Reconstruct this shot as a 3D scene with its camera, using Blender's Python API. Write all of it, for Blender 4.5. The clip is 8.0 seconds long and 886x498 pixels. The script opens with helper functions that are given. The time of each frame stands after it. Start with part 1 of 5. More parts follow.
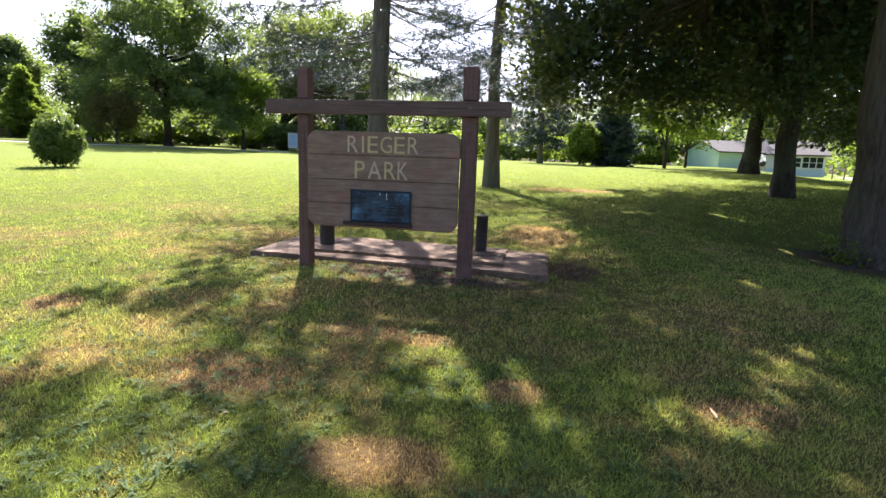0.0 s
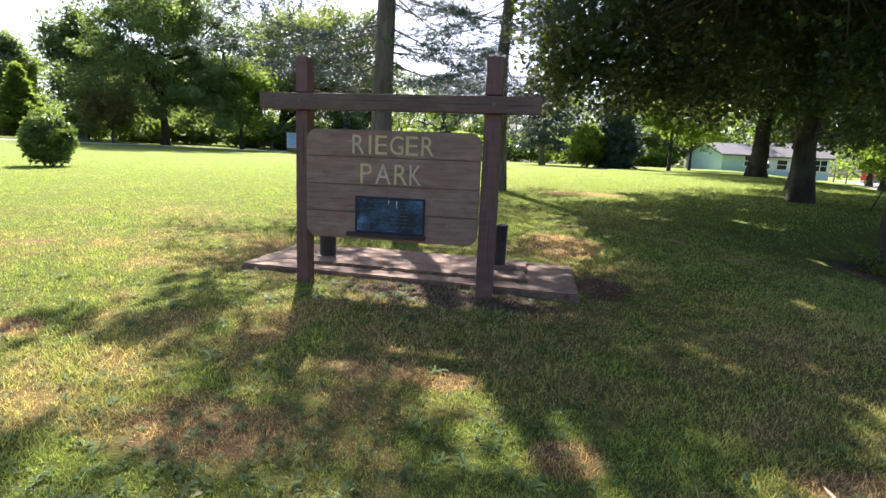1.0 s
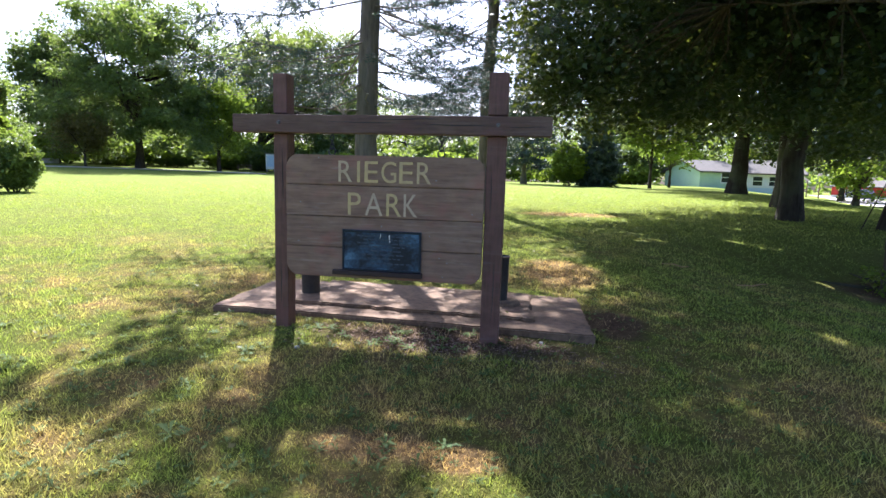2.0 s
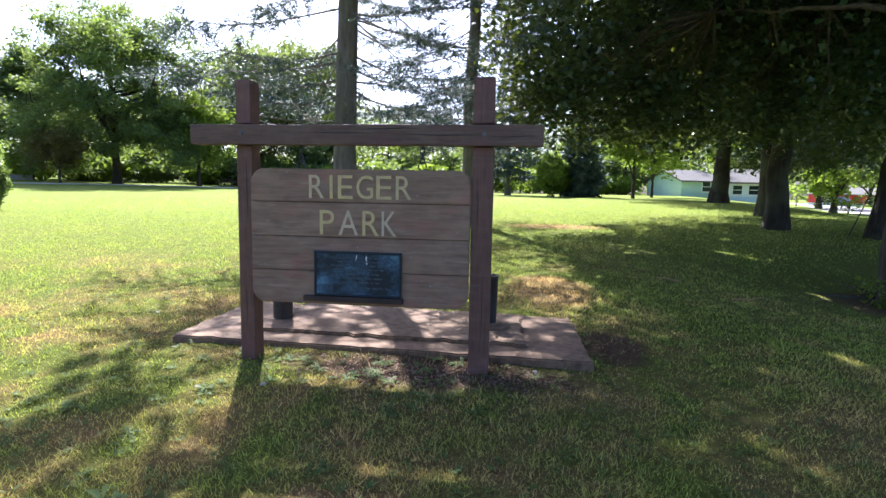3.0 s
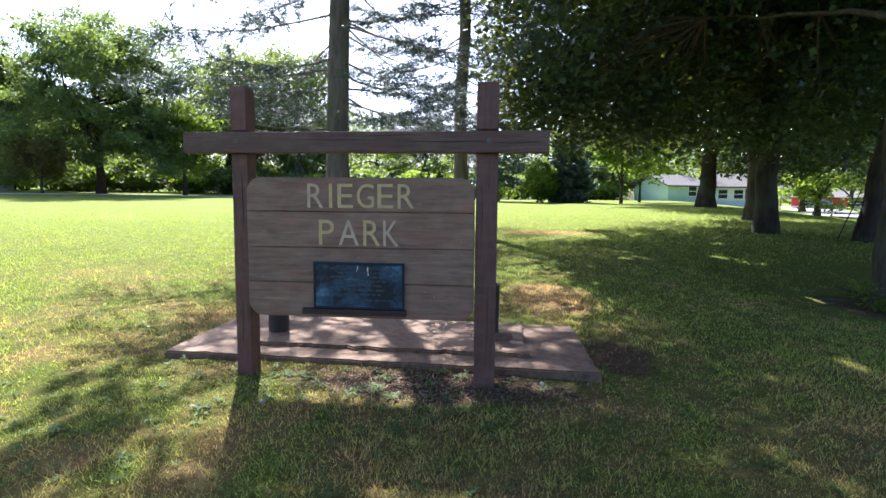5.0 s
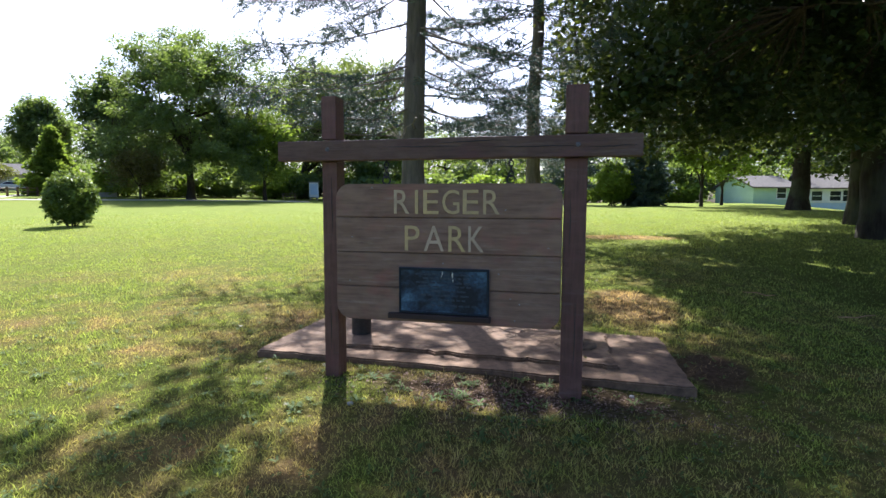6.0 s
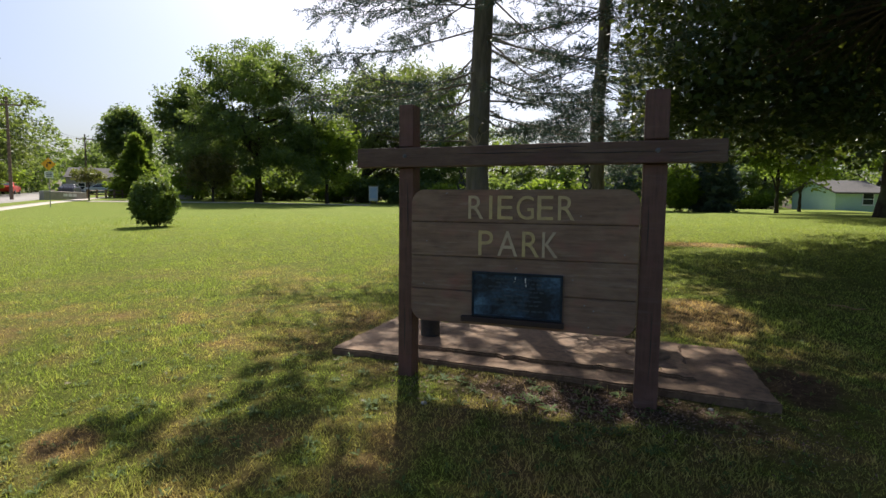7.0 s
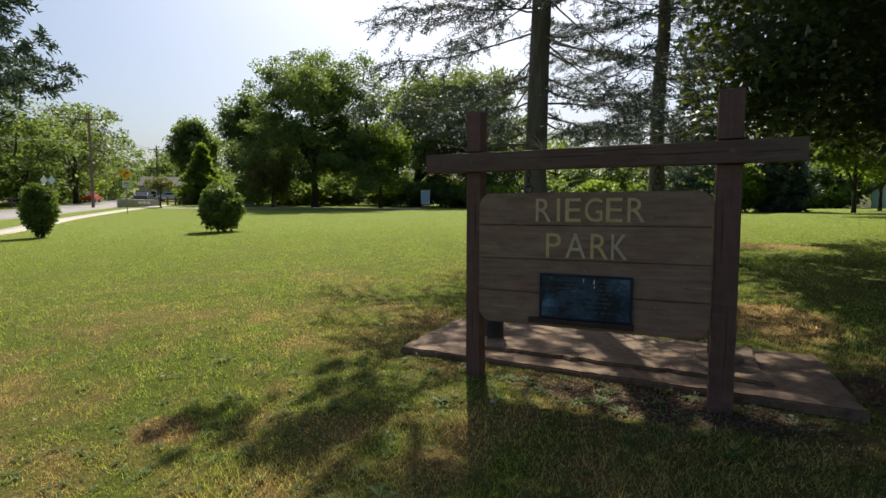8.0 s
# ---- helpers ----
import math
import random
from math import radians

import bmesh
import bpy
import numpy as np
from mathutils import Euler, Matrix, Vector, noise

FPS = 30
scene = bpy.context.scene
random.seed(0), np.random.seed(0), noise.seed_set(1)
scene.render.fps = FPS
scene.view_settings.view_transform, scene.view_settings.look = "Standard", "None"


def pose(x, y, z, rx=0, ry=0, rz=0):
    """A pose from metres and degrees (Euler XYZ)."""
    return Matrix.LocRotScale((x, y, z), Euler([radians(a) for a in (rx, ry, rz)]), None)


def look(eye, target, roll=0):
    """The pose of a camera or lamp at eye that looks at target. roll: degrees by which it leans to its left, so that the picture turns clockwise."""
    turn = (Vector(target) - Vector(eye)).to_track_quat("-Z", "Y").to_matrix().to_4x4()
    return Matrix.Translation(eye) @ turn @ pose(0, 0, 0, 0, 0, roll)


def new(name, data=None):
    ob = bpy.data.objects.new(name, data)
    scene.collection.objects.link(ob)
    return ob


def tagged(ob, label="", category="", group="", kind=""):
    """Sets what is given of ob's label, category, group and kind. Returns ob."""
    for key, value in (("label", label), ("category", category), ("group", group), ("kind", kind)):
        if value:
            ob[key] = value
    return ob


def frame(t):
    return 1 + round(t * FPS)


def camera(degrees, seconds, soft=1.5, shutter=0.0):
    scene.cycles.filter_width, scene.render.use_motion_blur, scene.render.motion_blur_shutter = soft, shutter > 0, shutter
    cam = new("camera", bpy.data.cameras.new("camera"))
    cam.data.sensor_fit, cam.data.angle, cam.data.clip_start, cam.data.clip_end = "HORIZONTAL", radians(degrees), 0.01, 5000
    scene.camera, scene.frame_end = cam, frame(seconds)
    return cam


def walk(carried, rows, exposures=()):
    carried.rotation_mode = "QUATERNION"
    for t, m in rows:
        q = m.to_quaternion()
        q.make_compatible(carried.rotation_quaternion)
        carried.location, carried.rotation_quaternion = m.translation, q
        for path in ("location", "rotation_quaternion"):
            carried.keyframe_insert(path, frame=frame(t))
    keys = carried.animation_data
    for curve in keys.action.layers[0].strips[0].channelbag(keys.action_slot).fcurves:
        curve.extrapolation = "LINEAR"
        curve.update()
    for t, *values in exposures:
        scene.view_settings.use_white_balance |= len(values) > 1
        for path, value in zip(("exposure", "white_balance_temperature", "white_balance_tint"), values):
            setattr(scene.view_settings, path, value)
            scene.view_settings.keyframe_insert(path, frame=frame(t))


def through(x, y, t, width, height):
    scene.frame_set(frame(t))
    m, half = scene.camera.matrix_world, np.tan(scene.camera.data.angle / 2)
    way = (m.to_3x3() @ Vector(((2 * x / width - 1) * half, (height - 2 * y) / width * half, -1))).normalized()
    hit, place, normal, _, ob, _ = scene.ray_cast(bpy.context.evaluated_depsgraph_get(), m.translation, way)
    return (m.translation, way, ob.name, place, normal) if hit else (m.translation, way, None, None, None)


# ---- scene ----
cam = camera(81.0, 8.0, soft=1.5)
# seconds, eye x y z, yaw to the left, pitch, roll (leaning left)
ROWS = [
    (0.0, 1.585, -5.023, 1.151, 10.77, -9.73, 2.01),
    (0.5, 1.450, -4.735, 1.134, 10.71, -10.13, 1.92),
    (1.0, 1.293, -4.420, 1.165, 10.58, -9.65, 2.36),
    (1.5, 1.138, -4.167, 1.205, 9.43, -8.52, 2.16),
    (3.0, 1.014, -3.548, 1.247, 6.96, -6.14, 1.05),
    (3.5, 0.992, -3.489, 1.256, 4.93, -5.68, 0.66),
    (4.0, 0.987, -3.480, 1.255, 3.47, -5.43, 0.40),
    (5.5, 0.834, -3.450, 1.255, 8.86, -5.30, 0.42),
    (6.0, 0.772, -3.451, 1.267, 13.06, -5.02, 0.23),
    (6.5, 0.714, -3.490, 1.273, 16.23, -4.76, 0.47),
    (7.0, 0.669, -3.547, 1.276, 19.20, -4.63, 0.63),
    (7.5, 0.623, -3.613, 1.280, 22.50, -4.48, 0.44),
    (8.0, 0.590, -3.685, 1.278, 24.83, -4.31, 0.00),
]
EXPOSURES = [(0.0, 2.0, 5700, 21), (1.5, 2.08, 5480, 20), (3.5, 2.17, 5280, 19), (5.5, 2.02, 5350, 18), (6.5, 1.12, 5650, 15), (7.3, 0.76, 6100, 11), (8.0, 0.67, 6100, 9)]
walk(cam, [(t, pose(x, y, z, 90, 0, yaw) @ pose(0, 0, 0, pitch) @ pose(0, 0, 0, 0, 0, roll))
           for t, x, y, z, yaw, pitch, roll in ROWS], EXPOSURES)

# ---- light ----
SUN_EL, SUN_AZ = 50.0, 23.0   # degrees; azimuth counted from +y to the left
world = bpy.data.worlds.new("sky")
scene.world = world
world.use_nodes = True
wn = world.node_tree.nodes
sky = wn.new("ShaderNodeTexSky")
sky.sky_type = "NISHITA"
sky.sun_disc = False
sky.sun_elevation, sky.sun_rotation = radians(SUN_EL), radians(-SUN_AZ)
sky.air_density, sky.dust_density, sky.ozone_density = 1.0, 4.0, 2.0
wn["Background"].inputs["Strength"].default_value = 0.077
world.node_tree.links.new(sky.outputs[0], wn["Background"].inputs["Color"])
sun = new("sun", bpy.data.lights.new("sun", "SUN"))
sun.data.energy, sun.data.angle, sun.data.color = 5.0, radians(0.55), (1.0, 0.91, 0.74)
sd = Vector((-math.sin(radians(SUN_AZ)) * math.cos(radians(SUN_EL)),
             math.cos(radians(SUN_AZ)) * math.cos(radians(SUN_EL)), math.sin(radians(SUN_EL))))
sun.matrix_world = look(sd * 60, (0, 0, 0))


# ---- materials ----
def material(name, build, rough=0.8, metal=0.0, spec=0.5):
    """A Principled material; build(tree, node, shader) wires its colour and relief."""
    m = bpy.data.materials.new(name)
    m.use_nodes = True
    t = m.node_tree
    sh = t.nodes["Principled BSDF"]
    sh.inputs["Roughness"].default_value = rough
    sh.inputs["Metallic"].default_value = metal
    sh.inputs["Specular IOR Level"].default_value = spec
    if build:
        build(t, t.nodes.new, sh)
    return m


def wire(t, a, b):
    t.links.new(a, b)


def coords(t, stretch=(1, 1, 1), world_space=False):
    m = t.nodes.new("ShaderNodeMapping")
    m.inputs["Scale"].default_value = stretch
    if world_space:
        wire(t, t.nodes.new("ShaderNodeNewGeometry").outputs["Position"], m.inputs["Vector"])
    else:
        wire(t, t.nodes.new("ShaderNodeTexCoord").outputs["Object"], m.inputs["Vector"])
    return m.outputs["Vector"]


def noisy(t, vec, scale, detail=4.0, rough=0.6):
    n = t.nodes.new("ShaderNodeTexNoise")
    n.inputs["Scale"].default_value, n.inputs["Detail"].default_value, n.inputs["Roughness"].default_value = scale, detail, rough
    wire(t, vec, n.inputs["Vector"])
    return n.outputs["Fac"]


def ramp(t, fac, *stops):
    r = t.nodes.new("ShaderNodeValToRGB")
    e = r.color_ramp.elements
    while len(e) < len(stops):
        e.new(0.5)
    for k, (p, c) in zip(e, stops):
        k.position, k.color = p, (*c, 1)
    wire(t, fac, r.inputs["Fac"])
    return r.outputs["Color"]


def mixed(t, fac, a, b, mode="MIX"):
    m = t.nodes.new("ShaderNodeMix")
    m.data_type, m.blend_type = "RGBA", mode
    for sock, v in ((m.inputs[0], fac), (m.inputs[6], a), (m.inputs[7], b)):
        if isinstance(v, (int, float)):
            sock.default_value = v
        elif isinstance(v, tuple):
            sock.default_value = (*v, 1)
        else:
            wire(t, v, sock)
    return m.outputs[2]


def relief(t, sh, height, strength, distance):
    b = t.nodes.new("ShaderNodeBump")
    b.inputs["Strength"].default_value, b.inputs["Distance"].default_value = strength, distance
    wire(t, height, b.inputs["Height"])
    wire(t, b.outputs["Normal"], sh.inputs["Normal"])


# worn spots: centre x, y and half-widths
BARE_SPOTS = [(0.55, 0.05, 1.9, 0.62), (1.95, 0.95, 0.55, 0.9), (7.0, 4.5, 2.1, 1.9)]


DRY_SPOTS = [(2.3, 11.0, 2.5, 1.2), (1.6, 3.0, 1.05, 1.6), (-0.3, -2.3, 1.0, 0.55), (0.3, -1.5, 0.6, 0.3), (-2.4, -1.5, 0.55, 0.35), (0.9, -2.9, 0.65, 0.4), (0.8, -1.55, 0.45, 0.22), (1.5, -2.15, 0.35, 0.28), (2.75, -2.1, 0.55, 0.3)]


def spot(t, p, x, y, rx, ry):
    """A ragged patch of the ground round a place, as a mask."""
    m = t.nodes.new("ShaderNodeMapping")
    m.inputs["Location"].default_value = (-x / rx, -y / ry, 0)
    m.inputs["Scale"].default_value = (1 / rx, 1 / ry, 0)
    wire(t, t.nodes.new("ShaderNodeNewGeometry").outputs["Position"], m.inputs["Vector"])
    ln = t.nodes.new("ShaderNodeVectorMath")
    ln.operation = "LENGTH"
    wire(t, m.outputs[0], ln.inputs[0])
    add = t.nodes.new("ShaderNodeMath")
    add.operation = "MULTIPLY_ADD"
    add.inputs[1].default_value = 0.6
    wire(t, noisy(t, p, 3.2, 4, 0.7), add.inputs[0])
    wire(t, ln.outputs["Value"], add.inputs[2])
    return ramp(t, add.outputs[0], (0.0, (1, 1, 1)), (0.72, (0.8, 0.8, 0.8)), (0.92, (0, 0, 0)))


def lawn_colour(t):
    """Green turf with dry straw patches at two sizes, by place."""
    p = coords(t, world_space=True)
    big = noisy(t, p, 0.45, 3)
    mid = noisy(t, p, 2.2, 4, 0.65)
    dry = mixed(t, 0.5, big, mid)
    fine = noisy(t, p, 26.0, 3)
    green = ramp(t, fine, (0.25, (0.090, 0.124, 0.028)), (0.75, (0.252, 0.306, 0.066)))
    straw = ramp(t, fine, (0.25, (0.235, 0.152, 0.074)), (0.75, (0.46, 0.33, 0.17)))
    near = t.nodes.new("ShaderNodeVectorMath")   # the turf is most worn round the sign
    near.operation = "LENGTH"
    far = t.nodes.new("ShaderNodeMapping")
    far.inputs["Location"].default_value = (0, 0.08, 0)
    far.inputs["Scale"].default_value = (0.04, 0.04, 0)
    wire(t, t.nodes.new("ShaderNodeNewGeometry").outputs["Position"], far.inputs["Vector"])
    wire(t, far.outputs[0], near.inputs[0])
    worn = ramp(t, near.outputs["Value"], (0.16, (1, 1, 1)), (0.42, (0.14, 0.14, 0.14)))
    dry = ramp(t, dry, (0.46, (0, 0, 0)), (0.64, (0.88, 0.88, 0.88)))
    place = t.nodes.new("ShaderNodeVectorMath")   # greener turf under the maples
    place.operation = "DOT_PRODUCT"
    wire(t, t.nodes.new("ShaderNodeNewGeometry").outputs["Position"], place.inputs[0])
    place.inputs[1].default_value = (0.1, -0.012, 0)
    moist = ramp(t, place.outputs["Value"], (0.15, (1, 1, 1)), (0.27, (0.75, 0.75, 0.75)))
    dry = mixed(t, 1.0, mixed(t, 1.0, dry, worn, "MULTIPLY"), moist, "MULTIPLY")
    c = mixed(t, dry, green, straw)
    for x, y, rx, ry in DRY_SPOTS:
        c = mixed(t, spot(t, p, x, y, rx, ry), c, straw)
    soil = ramp(t, fine, (0.3, (0.085, 0.055, 0.04)), (0.7, (0.22, 0.15, 0.115)))
    for x, y, rx, ry in BARE_SPOTS:
        c = mixed(t, spot(t, p, x, y, rx, ry), c, soil)
    return c, fine


def build_lawn(t, node, sh):
    c, fine = lawn_colour(t)
    m = node("ShaderNodeMapping")   # soil and thatch between the blades, shade of the gaps painted in close by
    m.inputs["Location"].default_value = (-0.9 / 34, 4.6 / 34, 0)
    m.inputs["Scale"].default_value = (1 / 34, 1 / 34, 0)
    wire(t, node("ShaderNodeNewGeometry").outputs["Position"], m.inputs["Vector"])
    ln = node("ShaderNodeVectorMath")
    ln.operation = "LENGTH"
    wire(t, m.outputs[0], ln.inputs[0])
    # ground colour darkened for shade between blades, fading out with distance
    shaded_thatch = mixed(t, 1.0, c, (0.42, 0.38, 0.36), "MULTIPLY")
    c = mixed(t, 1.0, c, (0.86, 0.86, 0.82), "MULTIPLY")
    wire(t, mixed(t, ramp(t, ln.outputs["Value"], (0.15, (0, 0, 0)), (0.75, (1, 1, 1))), shaded_thatch, c), sh.inputs["Base Color"])
    relief(t, sh, noisy(t, coords(t, world_space=True), 60.0, 3), 0.8, 0.03)


def leafy(name, dark, light, through=0.4, rough=0.55, lit=(0.28, 0.36, 0.03)):
    """A leaf: two greens from leaf to leaf, letting light through."""
    def build(t, node, sh):
        r = node("ShaderNodeNewGeometry").outputs["Random Per Island"]
        c = ramp(t, r, (0.0, dark), (1.0, light))
        wire(t, c, sh.inputs["Base Color"])
        tr = node("ShaderNodeBsdfTranslucent")
        wire(t, mixed(t, 0.6, c, lit), tr.inputs["Color"])
        mx = node("ShaderNodeMixShader")
        mx.inputs[0].default_value = through
        wire(t, sh.outputs[0], mx.inputs[1])
        wire(t, tr.outputs[0], mx.inputs[2])
        wire(t, mx.outputs[0], t.nodes["Material Output"].inputs["Surface"])
    return material(name, build, rough, 0, 0.35)


def build_blade(t, node, sh):
    c, fine = lawn_colour(t)
    r = node("ShaderNodeNewGeometry").outputs["Random Per Island"]
    wire(t, mixed(t, 1.0, c, ramp(t, r, (0.0, (0.6, 0.64, 0.6)), (0.5, (1.3, 1.3, 1.25)), (0.9, (2.2, 2.1, 2.0)), (1.0, (3.2, 2.9, 2.6))), "MULTIPLY"), sh.inputs["Base Color"])
    tr = node("ShaderNodeBsdfTranslucent")
    wire(t, mixed(t, 1.0, c, (1.95, 1.9, 1.2), "MULTIPLY"), tr.inputs["Color"])
    mx = node("ShaderNodeMixShader")
    mx.inputs[0].default_value = 0.5
    wire(t, sh.outputs[0], mx.inputs[1])
    wire(t, tr.outputs[0], mx.inputs[2])
    wire(t, mx.outputs[0], t.nodes["Material Output"].inputs["Surface"])


def barky(name, dark, light, scale=1.0):
    def build(t, node, sh):
        p = coords(t, (7 * scale, 7 * scale, 1.1 * scale), True)
        n = noisy(t, p, 2.6, 6, 0.7)
        big = noisy(t, coords(t, world_space=True), 0.9, 3)
        c = ramp(t, n, (0.3, dark), (0.7, light))
        wire(t, mixed(t, ramp(t, big, (0.45, (0, 0, 0)), (0.7, (0.6, 0.6, 0.6))), c, (0.11, 0.12, 0.07)), sh.inputs["Base Color"])
        relief(t, sh, n, 1.0, 0.05)
    return material(name, build, 0.9, 0, 0.2)


def timber(name, base, worn, axis="x", rough=0.62, stain=None):
    """Stained, weathered timber with the grain along axis."""
    def build(t, node, sh):
        st = (1.2, 14, 14) if axis == "x" else (14, 14, 1.2)
        info = node("ShaderNodeObjectInfo").outputs["Random"]
        p = coords(t, st)
        off = node("ShaderNodeVectorMath")
        wire(t, p, off.inputs[0])
        wire(t, info, off.inputs[1])
        grain = noisy(t, off.outputs[0], 3.2, 6, 0.65)
        blot = noisy(t, coords(t, (1.5, 1.5, 3.0)), 2.4, 4, 0.6)
        c = ramp(t, grain, (0.28, tuple(v * 0.55 for v in base)), (0.62, base))
        c = mixed(t, ramp(t, blot, (0.47, (0, 0, 0)), (0.72, (0.75, 0.75, 0.75))), c, worn)
        c = mixed(t, 1.0, c, ramp(t, info, (0.0, (0.78, 0.80, 0.82)), (1.0, (1.22, 1.16, 1.12))), "MULTIPLY")
        if stain:
            red = noisy(t, coords(t, (1.0, 1.0, 1.8), True), 3.1, 3, 0.55)
            c = mixed(t, ramp(t, red, (0.55, (0, 0, 0)), (0.68, (0.55, 0.55, 0.55))), c, stain[0])
            pale = noisy(t, coords(t, (0.9, 6.0, 9.0), True), 2.3, 5, 0.7)
            c = mixed(t, ramp(t, pale, (0.56, (0, 0, 0)), (0.72, (0.5, 0.5, 0.5))), c, stain[1])
        wire(t, c, sh.inputs["Base Color"])
        relief(t, sh, grain, 0.7, 0.006)
    return material(name, build, rough, 0, 0.4)


def plain(name, a, b, scale=6.0, rough=0.8, metal=0.0, bump=0.0):
    """A surface that varies between two tones, coarse and fine."""
    def build(t, node, sh):
        p = coords(t, world_space=True)
        n = mixed(t, 0.5, noisy(t, p, scale, 5, 0.65), noisy(t, p, scale * 7, 3))
        wire(t, ramp(t, n, (0.35, a), (0.65, b)), sh.inputs["Base Color"])
        if bump:
            relief(t, sh, n, 0.7, bump)
    return material(name, build, rough, metal)


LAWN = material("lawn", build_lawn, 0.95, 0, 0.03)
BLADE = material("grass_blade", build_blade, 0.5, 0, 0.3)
MAPLE = leafy("maple_leaf", (0.011, 0.029, 0.014), (0.035, 0.064, 0.025), 0.14, 0.4, (0.46, 0.54, 0.05))
LIME = leafy("bright_leaf", (0.08, 0.145, 0.02), (0.165, 0.24, 0.03), 0.6)
FAR_LEAF = leafy("far_leaf", (0.05, 0.098, 0.045), (0.125, 0.178, 0.068), 0.5)
WILLOW = leafy("willow_leaf", (0.075, 0.105, 0.045), (0.17, 0.20, 0.085), 0.42)
BRONZE_LEAF = leafy("bronze_leaf", (0.07, 0.065, 0.025), (0.14, 0.11, 0.045), 0.35)
NEEDLE = leafy("pine_needle", (0.026, 0.050, 0.046), (0.062, 0.095, 0.085), 0.12, 0.5, (0.12, 0.18, 0.09))
BLUE_NEEDLE = leafy("spruce_needle", (0.036, 0.07, 0.062), (0.10, 0.14, 0.125), 0.15, 0.5, (0.12, 0.18, 0.09))
SHRUB = leafy("shrub_leaf", (0.05, 0.095, 0.03), (0.13, 0.19, 0.055), 0.35, 0.5)
CRAB = leafy("crabgrass_blade", (0.032, 0.066, 0.017), (0.085, 0.128, 0.034), 0.25, 0.8)
BARK = barky("maple_bark", (0.030, 0.022, 0.016), (0.16, 0.118, 0.088))
PINE_BARK = barky("pine_bark", (0.09, 0.075, 0.066), (0.24, 0.205, 0.18), 0.7)
DARK_BARK = barky("dark_bark", (0.018, 0.014, 0.011), (0.066, 0.052, 0.041), 0.6)
POST_WOOD = timber("stained_post", (0.132, 0.064, 0.049), (0.175, 0.094, 0.072), "z", 0.6, ((0.15, 0.06, 0.055), (0.16, 0.12, 0.105)))
BEAM_WOOD = timber("stained_beam", (0.120, 0.068, 0.050), (0.165, 0.110, 0.078), "x", 0.65, ((0.12, 0.05, 0.045), (0.19, 0.15, 0.11)))
BOARD_WOOD = timber("stained_board", (0.215, 0.136, 0.094), (0.265, 0.184, 0.130), "x", 0.7, ((0.28, 0.115, 0.085), (0.36, 0.29, 0.23)))
DARK_WOOD = timber("dark_ledge", (0.040, 0.022, 0.020), (0.06, 0.035, 0.03), "x")
def build_letter(t, node, sh):
    n = noisy(t, coords(t, world_space=True), 14.0, 5, 0.7)
    r = node("ShaderNodeObjectInfo").outputs["Random"]
    paint = mixed(t, ramp(t, r, (0.25, (0, 0, 0)), (0.6, (1, 1, 1))), (0.53, 0.415, 0.28), (0.56, 0.425, 0.19))
    wire(t, mixed(t, ramp(t, n, (0.42, (0, 0, 0)), (0.70, (0.6, 0.6, 0.6))), paint, (0.32, 0.235, 0.17)), sh.inputs["Base Color"])


LETTER = material("faded_yellow_paint", build_letter, 0.75, 0, 0.3)
CONCRETE = plain("old_concrete", (0.068, 0.043, 0.026), (0.225, 0.140, 0.082), 2.4, 0.9, 0, 0.012)
PIPE = plain("black_iron", (0.018, 0.018, 0.022), (0.045, 0.043, 0.045), 9.0, 0.55, 0.3)
RUST = plain("rusty_rim", (0.09, 0.05, 0.035), (0.18, 0.10, 0.07), 30.0, 0.8, 0.2)
def build_bronze(t, node, sh):
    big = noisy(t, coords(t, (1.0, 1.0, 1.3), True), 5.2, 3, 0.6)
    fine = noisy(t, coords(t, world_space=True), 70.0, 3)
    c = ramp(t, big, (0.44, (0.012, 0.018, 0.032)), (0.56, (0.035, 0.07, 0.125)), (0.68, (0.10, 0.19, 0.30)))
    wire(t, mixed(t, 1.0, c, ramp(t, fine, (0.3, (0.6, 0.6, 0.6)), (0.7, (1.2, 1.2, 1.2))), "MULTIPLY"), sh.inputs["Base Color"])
    relief(t, sh, fine, 0.5, 0.002)


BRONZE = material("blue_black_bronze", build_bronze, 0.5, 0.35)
BRONZE_EDGE = plain("dark_bronze", (0.014, 0.020, 0.034), (0.034, 0.046, 0.072), 9.0, 0.45, 0.7)
BRONZE_TEXT = plain("worn_bronze", (0.03, 0.042, 0.075), (0.085, 0.105, 0.15), 20.0, 0.4, 0.8)
PIPE_STEEL = plain("dull_steel", (0.09, 0.085, 0.09), (0.16, 0.155, 0.16), 60.0, 0.6, 0.5)
STEEL = plain("galvanised_steel", (0.20, 0.205, 0.22), (0.33, 0.335, 0.35), 40.0, 0.45, 0.8)
CHALK = plain("bird_dropping", (0.62, 0.62, 0.58), (0.8, 0.8, 0.77), 40.0, 0.9)
ASPHALT = plain("asphalt", (0.19, 0.175, 0.165), (0.27, 0.25, 0.235), 2.0, 0.9)
PAVING = plain("pale_concrete", (0.33, 0.295, 0.25), (0.46, 0.41, 0.355), 1.2, 0.9)
MINT = plain("mint_siding", (0.40, 0.56, 0.44), (0.48, 0.63, 0.51), 1.5, 0.7)
WHITE = plain("white_paint", (0.66, 0.68, 0.68), (0.78, 0.79, 0.79), 2.0, 0.6)
PALE_BLUE = plain("pale_blue_paint", (0.45, 0.58, 0.72), (0.56, 0.68, 0.80), 2.0, 0.6)
SHINGLE = plain("grey_shingle", (0.055, 0.05, 0.047), (0.12, 0.108, 0.10), 4.0, 0.9)
RED = plain("red_paint", (0.45, 0.03, 0.025), (0.60, 0.05, 0.04), 3.0, 0.35)
